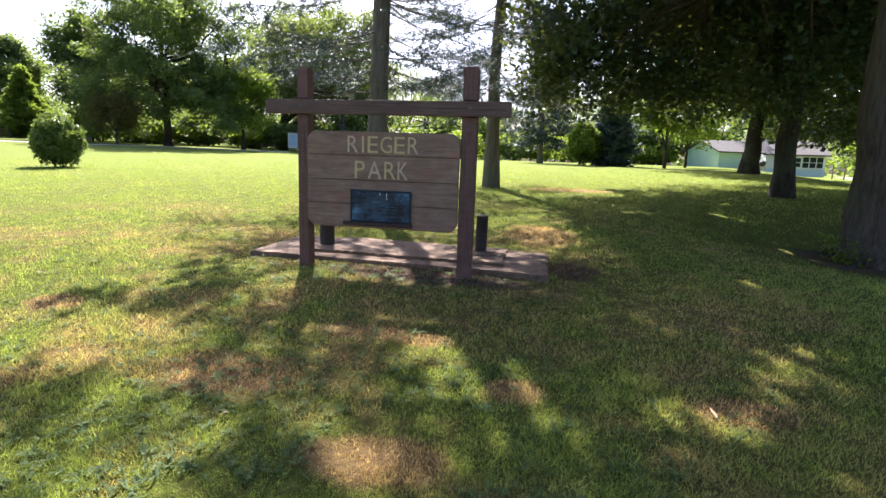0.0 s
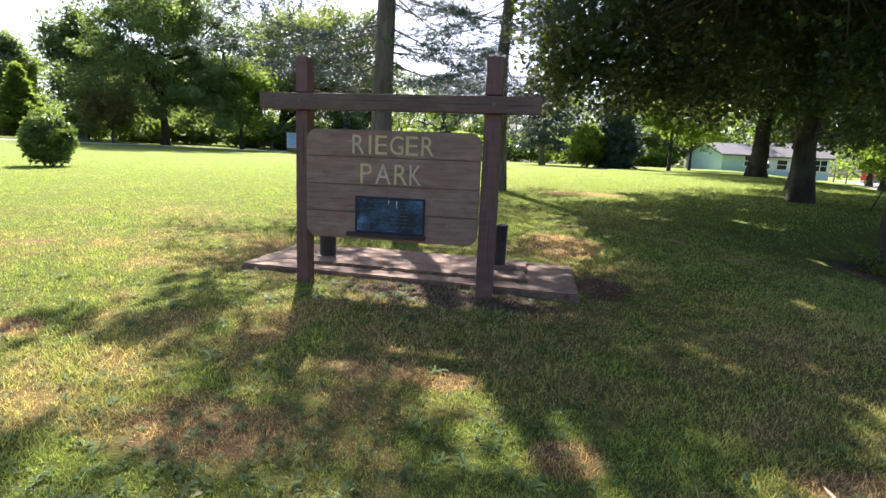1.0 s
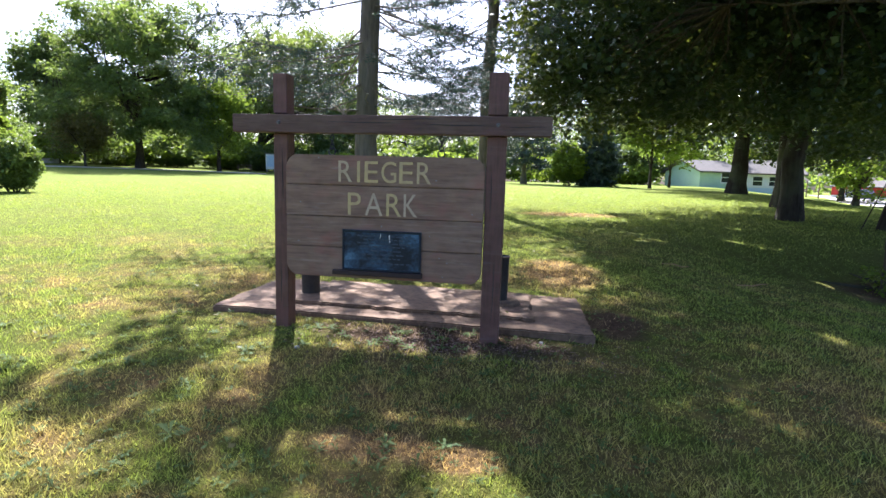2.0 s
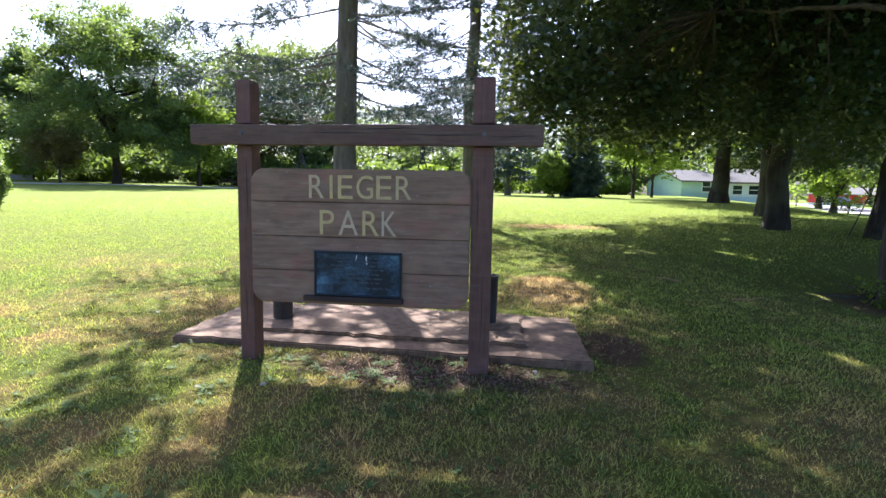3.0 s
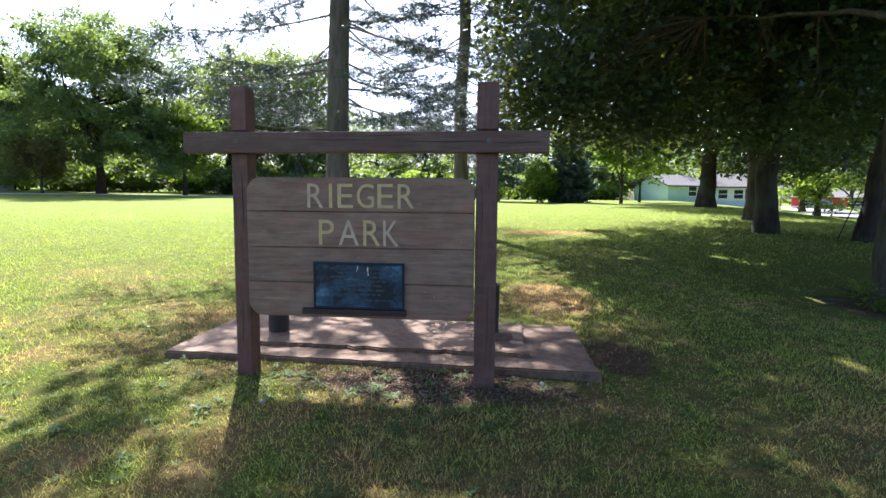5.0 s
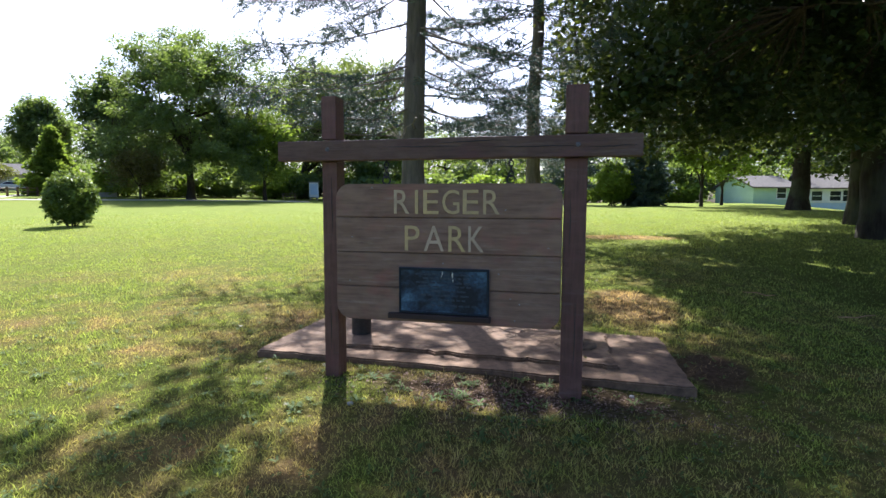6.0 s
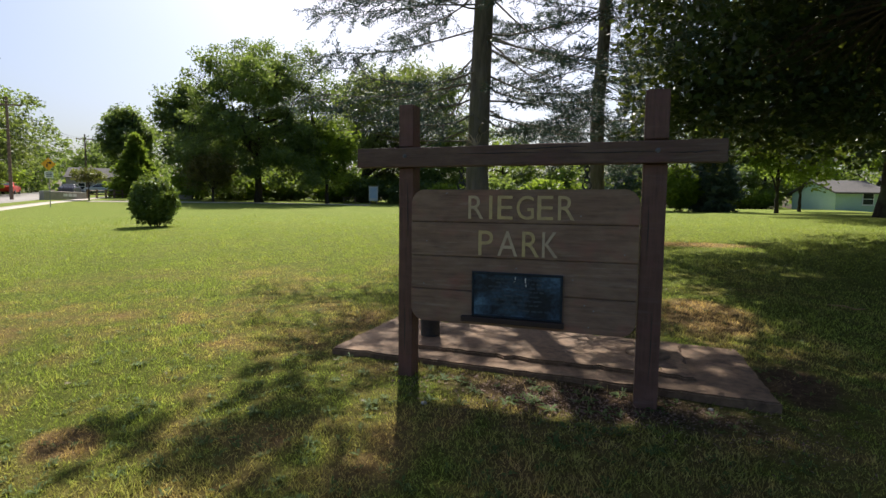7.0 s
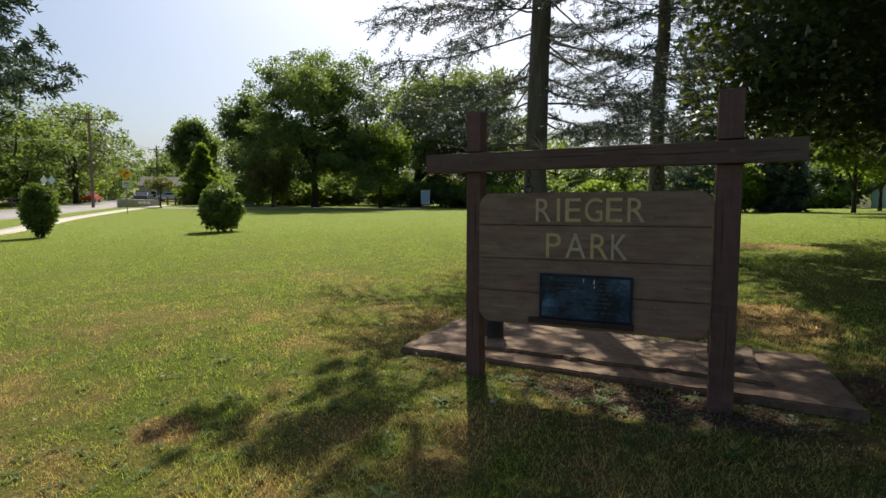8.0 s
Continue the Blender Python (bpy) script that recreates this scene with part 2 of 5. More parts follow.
AMBER = plain("amber_sheet", (0.75, 0.34, 0.01), (0.85, 0.42, 0.015), 3.0, 0.5)
INK = plain("black_ink", (0.012, 0.012, 0.012), (0.025, 0.025, 0.025), 3.0, 0.6)
POLE_WOOD = timber("weathered_pole", (0.16, 0.11, 0.08), (0.24, 0.18, 0.14), "z")
STONE = plain("grey_stone", (0.22, 0.21, 0.19), (0.38, 0.36, 0.33), 2.0, 0.9)
RUBBER = plain("black_rubber", (0.012, 0.012, 0.013), (0.028, 0.028, 0.03), 8.0, 0.8)
GLASS = plain("dark_glass", (0.015, 0.02, 0.025), (0.03, 0.035, 0.04), 2.0, 0.08)
DARK_CAR = plain("dark_blue_paint", (0.03, 0.035, 0.06), (0.05, 0.055, 0.09), 3.0, 0.3)


# ---- making meshes ----
def np_mesh(name, verts, faces):
    """A mesh from arrays: verts (n, 3), faces (m, k)."""
    me = bpy.data.meshes.new(name)
    faces = np.ascontiguousarray(faces, dtype=np.int32)
    me.vertices.add(len(verts))
    me.vertices.foreach_set("co", np.ascontiguousarray(verts, dtype=np.float32).ravel())
    me.loops.add(faces.size)
    me.loops.foreach_set("vertex_index", faces.ravel())
    me.polygons.add(len(faces))
    me.polygons.foreach_set("loop_start", np.arange(0, faces.size, faces.shape[1], dtype=np.int32))
    me.update(calc_edges=True)
    return me


def part(name, shape, material, parent=None, label=""):
    """Links a bmesh or a mesh as one object under a thing or a part."""
    if isinstance(shape, bmesh.types.BMesh):
        me = bpy.data.meshes.new(name)
        shape.to_mesh(me)
        shape.free()
    else:
        me = shape
    if not me.materials:
        me.materials.append(material)
    ob = new(name, me)
    if parent:
        ob.parent = parent
    if label:
        ob["label"] = label
    return ob


def thing(name, place, label, category, group="", turn=0):
    e = new(name)
    e.matrix_world = pose(*place, 0, 0, turn)
    return tagged(e, label, category, group)


def smooth(ob):
    for p in ob.data.polygons:
        p.use_smooth = True
    return ob


def box(bm, lo, hi, bevel=0.0, segs=1):
    """A box between two corners, its edges bevelled."""
    lo, hi = Vector(lo), Vector(hi)
    r = bmesh.ops.create_cube(bm, size=1.0)
    bmesh.ops.scale(bm, vec=hi - lo, verts=r["verts"])
    bmesh.ops.translate(bm, vec=(lo + hi) / 2, verts=r["verts"])
    if bevel:
        ed = {e for v in r["verts"] for e in v.link_edges}
        bmesh.ops.bevel(bm, geom=list(ed), offset=bevel, segments=segs, affect="EDGES", profile=0.6)
    return bm


def boxed(lo, hi, bevel=0.0, segs=1):
    return box(bmesh.new(), lo, hi, bevel, segs)


def tube_arrays(points, radii, sides=6):
    """A tapered tube along points, closed with a pointed end."""
    P = np.array(points, float)
    n = len(P)
    tan = np.gradient(P, axis=0)
    tan /= np.linalg.norm(tan, axis=1)[:, None] + 1e-9
    ref = np.where(np.abs(tan[:, 2:3]) > 0.9, np.array([[1.0, 0, 0]]), np.array([[0, 0, 1.0]]))
    a = np.cross(tan, ref)
    a /= np.linalg.norm(a, axis=1)[:, None] + 1e-9
    b = np.cross(tan, a)
    ang = np.linspace(0, 2 * math.pi, sides, endpoint=False)
    ring = a[:, None] * np.cos(ang)[None, :, None] + b[:, None] * np.sin(ang)[None, :, None]
    V = (P[:, None] + ring * np.asarray(radii, float)[:, None, None]).reshape(-1, 3)
    i = np.arange(n - 1)[:, None] * sides
    j = np.arange(sides)[None]
    k = (j + 1) % sides
    F = np.stack([i + j, i + k, i + sides + k, i + sides + j], -1).reshape(-1, 4)
    return V, F


def join_arrays(pieces):
    vs, fs, n = [], [], 0
    for v, f in pieces:
        vs.append(v)
        fs.append(f + n)
        n += len(v)
    return np.concatenate(vs), np.concatenate(fs)


def tube_mesh(name, points, radii, sides=8):
    return np_mesh(name, *tube_arrays(points, radii, sides))


def cylinder(bm, base, radius, height, sides=24, top=None, axis="z"):
    r = bmesh.ops.create_cone(bm, cap_ends=True, segments=sides, radius1=radius, radius2=radius if top is None else top, depth=height)
    m = Matrix.Translation(Vector((0, 0, height / 2)))
    if axis == "y":
        m = pose(0, 0, 0, -90) @ m
    if axis == "x":
        m = pose(0, 0, 0, 0, 90) @ m
    bmesh.ops.transform(bm, matrix=Matrix.Translation(base) @ m, verts=r["verts"])
    return bm


# ---- the ground ----
def height(x, y):
    """The lie of the land: a slope down towards the walker, a gentle rise beyond the sign."""
    x, y = np.asarray(x, float), np.asarray(y, float)
    front = 0.08 * np.maximum(y, -6)
    cap = 1.5 + 0.8 * np.clip(-x / 30, 0, 1)
    back = cap * np.tanh(0.035 * y / cap)
    dip = 0.58 * np.exp(-((x - 7.6) ** 2 + (y - 4.2) ** 2) / 13.5)   # a hollow round the near maple
    dip = dip + 0.075 * np.exp(-((x - 2.1) / 1.5) ** 2 - ((y - 0.9) / 1.5) ** 2)   # worn low beside the slab
    k = np.clip((x - 8 - 0.2 * np.maximum(y, 0)) / 14, 0, 1)         # the land falls towards the far street
    fall = 1.3 * k * k * (3 - 2 * k)
    return np.where(y > 0, back, front) + 0.006 * np.clip(x, -8, 25) + 0.022 * np.clip(-x - 25, 0, 65) - dip - fall


def ground_z(x, y):
    return float(height(x, y))


def spaced(lo, hi, n):
    """Places from lo to hi, close together near nought."""
    u = np.linspace(-1, 1, n)
    s = np.sign(u) * np.abs(u) ** 3.2
    return np.where(s < 0, -s * lo, s * hi)


gx, gy = spaced(-900, 900, 150), spaced(-700, 1100, 150)
GX, GY = np.meshgrid(gx, gy)
cells = np.arange(149 * 149)
ci, cj = cells // 149, cells % 149
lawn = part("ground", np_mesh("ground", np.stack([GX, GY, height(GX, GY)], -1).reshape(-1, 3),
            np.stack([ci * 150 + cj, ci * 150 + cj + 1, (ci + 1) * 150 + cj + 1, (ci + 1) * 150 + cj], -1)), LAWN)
smooth(lawn)
tagged(lawn, "mown park lawn with green turf and dry straw patches", "lawn", kind="structure")


def strip(name, line, half, material, lift, label, category, n=40):
    """A flat strip on the ground along a bent line."""
    L = np.array(line, float)
    d = np.concatenate([[0], np.cumsum(np.linalg.norm(np.diff(L, axis=0), axis=1))])
    s = np.linspace(0, d[-1], n)
    x, y = np.interp(s, d, L[:, 0]), np.interp(s, d, L[:, 1])
    tx, ty = np.gradient(x), np.gradient(y)
    q = np.hypot(tx, ty)
    nx, ny = -ty / q, tx / q
    rows = []
    for off, dz in ((-half, -0.15), (-half, lift), (0, lift), (half, lift), (half, -0.15)):
        rows.append(np.stack([x + nx * off, y + ny * off, height(x + nx * off, y + ny * off) + dz], -1))
    V = np.concatenate(rows)
    F = [(r * n + i, r * n + i + 1, (r + 1) * n + i + 1, (r + 1) * n + i) for r in range(4) for i in range(n - 1)]
    return tagged(part(name, np_mesh(name, V, np.array(F)), material), label, category, kind="structure")


# ---- trees ----
LEAF = np.array([(0, 0, 0), (0.34, 0.42, 0.07), (0, 1, -0.05), (-0.34, 0.42, 0.07)])
LOBED = np.array([(0, 0, 0), (0.56, 0.36, 0.09), (0.24, 0.55, 0.02), (0, 1, -0.06), (-0.24, 0.55, 0.02), (-0.56, 0.36, 0.09)])
SLIVER = np.array([(0, 0, 0), (0.07, 0.35, 0.01), (0, 1, -0.03), (-0.07, 0.35, 0.01)])


def leaf_arrays(rng, C, size, shape, up=0.7, along=None, hang=0.0):
    """One leaf at each place of C, lying loosely level, or along the given ways."""
    n = len(C)
    nor = rng.normal(0, 1, (n, 3)) * 0.55 + np.array([0, 0, up])
    nor /= np.linalg.norm(nor, axis=1)[:, None]
    way = rng.normal(0, 1, (n, 3)) if along is None else along + rng.normal(0, 0.35, (n, 3))
    way[:, 2] -= hang
    way -= nor * (way * nor).sum(1)[:, None]
    way /= np.linalg.norm(way, axis=1)[:, None] + 1e-9
    side = np.cross(way, nor)
    s = (size * rng.uniform(0.65, 1.25, n))[:, None, None]
    T = shape[None]
    V = C[:, None] + s * (side[:, None] * T[..., 0:1] + way[:, None] * T[..., 1:2] + nor[:, None] * T[..., 2:3])
    k = len(shape)
    return V.reshape(-1, 3), np.arange(n * k).reshape(n, k)


def bent(rng, a, b, n=6, wander=0.06, sag=0.0):
    a, b = np.array(a, float), np.array(b, float)
    u = np.linspace(0, 1, n)[:, None]
    L = np.linalg.norm(b - a)
    P = a + (b - a) * u + rng.normal(0, wander * L, (n, 3)) * np.sin(u * math.pi) * 0.6
    P[:, 2:3] += sag * L * np.sin(u * math.pi)
    return P


SUN_DX, SUN_DY = -sd.x / sd.z, sd.y / sd.z   # how far a shadow moves for each metre of height


def shade_at(gx, gy):
    """How closely the near maples' crowns shut out the sun over a spot of the lawn."""
    if gx < -2.3 - 0.65 * (gy + 1.5):
        return 0.0
    for top, edge in ((-1.1, 1.05), (-0.1, 1.15), (1.5, 2.0), (4.2, 2.95), (9.0, 3.3), (12.5, 3.9)):
        if gy < top:
            break
    else:
        edge = 4.0
    if gx > edge:
        return 1.0
    if -1.2 < gy < 0.1 and gx > -0.6:
        return 0.4
    return 0.13 if gy < 0 else (0.06 if gy < 1.2 else 0.0)


# gaps in the near crowns: where the sun gets through to the lawn, on a fine plan of the ground
GAP_X, GAP_Y = np.arange(-6, 16, 0.1), np.arange(-7, 14, 0.1)
GAPS = np.array([[noise.noise(Vector((u * 1.15, v * 1.0, 4.0))) + 0.55 * noise.noise(Vector((u * 2.9, v * 2.6, 9.0))) for u in GAP_X] for v in GAP_Y])
open_share = np.full(GAPS.shape, 0.032)
UX, UY = np.meshgrid(GAP_X, GAP_Y)
open_share += 0.17 * np.exp(-((UX - 6.0) / 4.0) ** 2 - ((UY - 6.5) / 4.0) ** 2) + 0.06 * ((np.abs(UX - 0.4) < 2.0) & (UY > -0.25) & (UY < 1.9))
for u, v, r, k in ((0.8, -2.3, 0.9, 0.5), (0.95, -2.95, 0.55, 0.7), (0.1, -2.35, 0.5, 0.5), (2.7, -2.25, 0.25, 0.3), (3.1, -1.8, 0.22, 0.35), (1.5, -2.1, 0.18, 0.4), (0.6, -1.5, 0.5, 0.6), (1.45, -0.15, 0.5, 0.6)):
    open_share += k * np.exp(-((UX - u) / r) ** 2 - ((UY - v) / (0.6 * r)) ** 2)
rank = np.argsort(np.argsort(GAPS.ravel())).reshape(GAPS.shape) / GAPS.size
GAP_MASK = rank > 1 - open_share


def sun_gap(X, Y, Z):
    """Whether leaves at these places stand in the way of a fleck of sun on the lawn."""
    i = np.round((X + SUN_DX * Z - GAP_X[0]) / 0.1).astype(int)
    j = np.round((Y - SUN_DY * Z - GAP_Y[0]) / 0.1).astype(int)
    inside = (i >= 0) & (i < len(GAP_X)) & (j >= 0) & (j < len(GAP_Y))
    return inside & GAP_MASK[np.clip(j, 0, len(GAP_Y) - 1), np.clip(i, 0, len(GAP_X) - 1)]


def broadleaf(place, tall, girth, crown, label, leaf=MAPLE, bark=BARK, seed=1, limbs=9, clumps=120, per=160,
              size=0.12, blob=0.75, fork=0.3, lean=(0, 0), shape=LEAF, category="tree", group="park trees", name="maple_tree", flare=1.4, hollow=0.35, hang=0.15, lowest=None, skirt=0.0, drapes=(), thin=None, ridged=False, roof=(), boughs=(), dappled=False):
    """A broad-leaved tree. crown: centre x, y, z from the foot and radii x, y, z."""
    rng = np.random.default_rng(seed)
    x, y = place
    tree = thing(name, (x, y, ground_z(x, y) - 0.03), label, category, group)
    cx, cy, cz, rx, ry, rz = crown
    top = np.array([cx * 0.7 + lean[0], cy * 0.7 + lean[1], cz + rz * 0.5])
    zf = tall * fork
    stem = np.array([(lean[0] * u, lean[1] * u, zf * u) for u in np.linspace(0, 1, 7)])
    stem[1:-1, :2] += rng.normal(0, girth * 0.12, (5, 2))
    upper = bent(rng, stem[-1], top, 6, 0.04)[1:]
    line = np.concatenate([stem, upper])
    u = np.linspace(0, 1, len(line))
    if ridged:   # deep upright furrows
        q = np.linspace(0, 1, 90)
        line_f = np.stack([np.interp(q, u, line[:, k]) for k in range(3)], -1)
        V, F = tube_arrays(line_f, girth * (1 - 0.85 * q ** 1.6), 72)
        ctr = np.repeat(line_f, 72, axis=0)
        out = V - ctr
        th = np.tile(np.linspace(0, 2 * math.pi, 72, endpoint=False), 90)
        fur = np.array([noise.noise(Vector((math.cos(a) * 5.5, math.sin(a) * 5.5, z * 0.9))) + 0.5 * noise.noise(Vector((math.cos(a) * 12, math.sin(a) * 12, z * 2.2))) for a, z in zip(th, V[:, 2])])
        V = ctr + out * (1 + 0.085 * fur)[:, None]
    else:
        V, F = tube_arrays(line, girth * (1 - 0.85 * u ** 1.4), 18)
    # the foot spreads in ridges
    ang = np.arctan2(V[:, 1], V[:, 0])
    low = np.exp(-np.maximum(V[:, 2], 0) / (girth * 0.8))
    V[:, :2] *= (1 + low * (flare - 1) * (0.75 + 0.45 * np.sin(ang * 5 + seed)))[:, None]
    V[V[:, 2] < 0.02, 2] -= 0.25
    smooth(part("trunk", np_mesh("trunk", V, F), bark, tree))
    # limbs
    limb_pts = [(line[-1], 0.1)]
    for i in range(limbs):
        a = i * 2.4 + rng.uniform(-0.4, 0.4)
        start = stem[-1] + (top - stem[-1]) * rng.uniform(0.0, 0.6) if i > 2 else stem[-1] - np.array([0, 0, rng.uniform(0, 0.25) * zf])
        e = np.array([cx + math.cos(a) * rx * rng.uniform(0.6, 0.85), cy + math.sin(a) * ry * rng.uniform(0.6, 0.85), cz + rz * rng.uniform(-0.45, 0.6)])
        P = bent(rng, start, e, 7, 0.05, 0.08)
        r0 = girth * rng.uniform(0.3, 0.5)
        smooth(part("limb", tube_mesh("limb", P, r0 * (1 - 0.9 * np.linspace(0, 1, 7)), 8), bark, tree))
        limb_pts += [(p, 0.05) for p in P[2:]]
    for a, b, r0 in boughs:   # single low boughs, in the world's x and y
        P = bent(rng, (a[0] - x, a[1] - y, a[2]), (b[0] - x, b[1] - y, b[2]), 8, 0.03, 0.03)
        smooth(part("limb", tube_mesh("limb", P, r0 * (1 - 0.8 * np.linspace(0, 1, 8)), 10), bark, tree))
        limb_pts += [(p, 0.05) for p in P[3:]]
    hubs = np.array([p for p, _ in limb_pts])
    # clumps in an uneven shell, with gaps
    d = rng.normal(0, 1, (clumps * 6, 3))
    d /= np.linalg.norm(d, axis=1)[:, None]
    if skirt:   # a broad, low-hanging rim
        flat = np.hypot(d[:, 0], d[:, 1]) + 1e-9
        wide = np.where(d[:, 2] < 0, np.maximum(flat, 1 - 0.35 * d[:, 2] ** 2), flat)
        d[:, :2] *= (1 + (wide / flat - 1) * skirt)[:, None]
    lump = np.array([noise.noise(Vector(v * 1.7) + Vector((seed * 3.1, 0, 0))) for v in d])
    keep = lump > -0.22
    d, lump = d[keep], lump[keep]
    rad = (hollow + (1 - hollow) * rng.uniform(0, 1, len(d)) ** 0.5) * (0.80 + 0.62 * lump)
    C = np.array([cx, cy, cz]) + d * rad[:, None] * np.array([rx, ry, rz])
    C[:, 2] = np.maximum(C[:, 2], cz - rz * 0.95)
    if lowest:
        C = C[np.array([p[2] > lowest(x + p[0], y + p[1]) for p in C])]
    if thin:
        C = C[np.array([rng.uniform() < thin(x + p[0], y + p[1], p[2]) for p in C])]
    C = C[:clumps]
    for x0, x1, y0, y1, z0, z1, k in drapes:   # low-hanging boughs, in the world's x and y
        C = np.concatenate([C, np.stack([rng.uniform(x0, x1, k) - x, rng.uniform(y0, y1, k) - y, z0 + (z1 - z0) * rng.uniform(0, 1, k) ** 1.3], -1)])
    twigs = []
    for c in C:
        h = hubs[np.argmin(np.linalg.norm(hubs - c, axis=1))]
        twigs.append(tube_arrays(bent(rng, h, c, 4, 0.08, 0.05), girth * 0.055 * np.array([1, 0.8, 0.5, 0.15]), 4))
    tagged(smooth(part("branchwork", np_mesh("branchwork", *join_arrays(twigs)), bark, tree)), kind="stuff")
    k = rng.poisson(per, len(C)) + 4
    ctr = np.repeat(C, k, axis=0)
    sc = np.repeat(blob * rng.uniform(0.7, 1.3, len(C)), k)
    off = rng.normal(0, 1, ctr.shape)
    off *= (rng.uniform(0, 1, len(ctr)) ** 0.45 / (np.linalg.norm(off, axis=1) + 1e-9))[:, None]
    L = ctr + off * sc[:, None] * np.array([1.25, 1.25, 0.8])
    if dappled:
        L = L[~sun_gap(L[:, 0] + x, L[:, 1] + y, L[:, 2])]
    V, F = leaf_arrays(rng, L, size, shape, 0.75, hang=hang)
    high = []
    for x0, x1, y0, y1, z0, z1, k in roof:   # upper crown, by the ground that it shades; larger, sparser leaves
        g = np.stack([rng.uniform(x0, x1, k), rng.uniform(y0, y1, k), rng.uniform(z0, z1, k)], -1)
        for gx, gy, z in g:
            c = np.array([gx - SUN_DX * z - x, gy + SUN_DY * z - y, z])
            dense = shade_at(gx, gy)
            if rng.uniform() < dense * (1 if dense == 1 else 2.6) and math.hypot(c[0], c[1]) < 12:
                m = 58 if dense == 1 else 30
                off = rng.normal(0, 1, (m, 3))
                off *= (rng.uniform(0.1, 1, m) ** 0.45 / np.linalg.norm(off, axis=1))[:, None]
                high.append(c + off * rng.uniform(0.5, 0.85) * (1 if dense == 1 else 0.55) * np.array([1, 1, 0.6]))
    if high:
        U = np.concatenate(high)
        V2, F2 = leaf_arrays(rng, U[~sun_gap(U[:, 0] + x, U[:, 1] + y, U[:, 2])], 0.26, LEAF, 0.9)
        part("upper_crown", np_mesh("upper_crown", V2, F2), leaf, tree)
    part("crown", np_mesh("crown", V, F), leaf, tree)
    return tree


def conifer(place, tall, girth, reach, label, low=2.0, whorls=22, arms=6, leaf=NEEDLE, bark=PINE_BARK, seed=1, size=0.2,
            sprays=9, per=40, droop=0.12, taper=0.8, name="pine_tree", group="park conifers", lean=(0, 0), dead=0, fat=1.3, open_top=0.0, fine=0.0, bare=None):
    """A conifer: a straight stem with whorls of branches that carry flat sprays of needles."""
    rng = np.random.default_rng(seed)
    x, y = place
    tree = thing(name, (x, y, ground_z(x, y) - 0.03), label, "tree", group)
    zs = np.linspace(0, 1, 12)
    line = np.stack([lean[0] * zs, lean[1] * zs, tall * zs], -1)
    line[1:-1, :2] += rng.normal(0, 0.04, (10, 2))
    V, F = tube_arrays(line, girth * (1 - 0.93 * zs), 16)
    low_k = np.exp(-np.maximum(V[:, 2], 0) / 0.35)
    V[:, :2] *= (1 + 0.45 * low_k)[:, None]
    V[V[:, 2] < 0.02, 2] -= 0.25
    smooth(part("trunk", np_mesh("trunk", V, F), bark, tree))
    wood, N, W, S = [], [], [], []
    for w in range(whorls):
        f = w / (whorls - 1)
        z = low + (tall - low) * f ** 1.05
        r = reach * (1 - taper * f) * (0.75 if f < 0.06 else 1)
        for a in range(arms):
            ang = a * 2 * math.pi / arms + w * 1.1 + rng.uniform(-0.35, 0.35)
            R = r * rng.uniform(0.6, 1.1)
            stem = np.array([np.interp(z, line[:, 2], line[:, 0]), np.interp(z, line[:, 2], line[:, 1]), z + rng.uniform(-0.4, 0.4)])
            out = np.array([math.cos(ang), math.sin(ang), 0])
            u = np.linspace(0, 1, 6)
            P = stem + out * (R * u)[:, None]
            dr = droop * rng.uniform(0.2, 2.0)
            P[:, 2] += R * (-dr * 1.6 * u + dr * 1.3 * u ** 2.5) + rng.normal(0, 0.06, 6) * u
            P[:, :2] += rng.normal(0, 0.05, (6, 2)) * u[:, None] * R * 0.5
            wood.append(tube_arrays(P, max(girth * 0.10 * (1 - 0.7 * f), 0.010) * (1 - 0.88 * u), 5))
            if bare and bare[0] < math.degrees(ang) % 360 < bare[1] and rng.uniform() < 0.55:
                continue
            if w < dead or rng.uniform() < open_top * 2.4 * (f - 0.12):
                continue
            side = np.cross(out, (0, 0, 1))
            for s in range(sprays):
                v = 0.25 + 0.75 * (s + rng.uniform(0, 1)) / sprays
                b = np.array([np.interp(v, u, P[:, q]) for q in range(3)])
                sg = 1 if s % 2 else -1
                way = out * rng.uniform(0.4, 1.0) + side * sg * rng.uniform(0.3, 1.0) + np.array([0, 0, rng.uniform(-0.55, 0.15)])
                ln = R * 0.28 * (1.1 - 0.6 * v) * rng.uniform(0.6, 1.2) + 0.15
                wood.append(tube_arrays(np.array([b, b + way * ln * 0.6, b + way * ln]), (0.008, 0.005, 0.002), 3))
                m = max(4, int(per * (1 - 0.65 * f))) if z > fine else per * 3
                q = rng.uniform(0.02, 1.0, m)
                S.append(np.full(m, size if z > fine else size * 0.52))
                N.append(b + way * (ln * q)[:, None] + rng.normal(0, 0.05 if z > fine else 0.17 * size, (m, 3)))
                W.append(np.repeat(way[None], m, 0) * 0.8 + rng.normal(0, 0.55, (m, 3)))
    tagged(smooth(part("branchwork", np_mesh("branchwork", *join_arrays(wood)), bark, tree)), kind="stuff")
    V, F = leaf_arrays(rng, np.concatenate(N), np.concatenate(S), SLIVER * np.array([fat, 1, 1]), 0.6, np.concatenate(W))
    part("crown", np_mesh("crown", V, F), leaf, tree)
    return tree


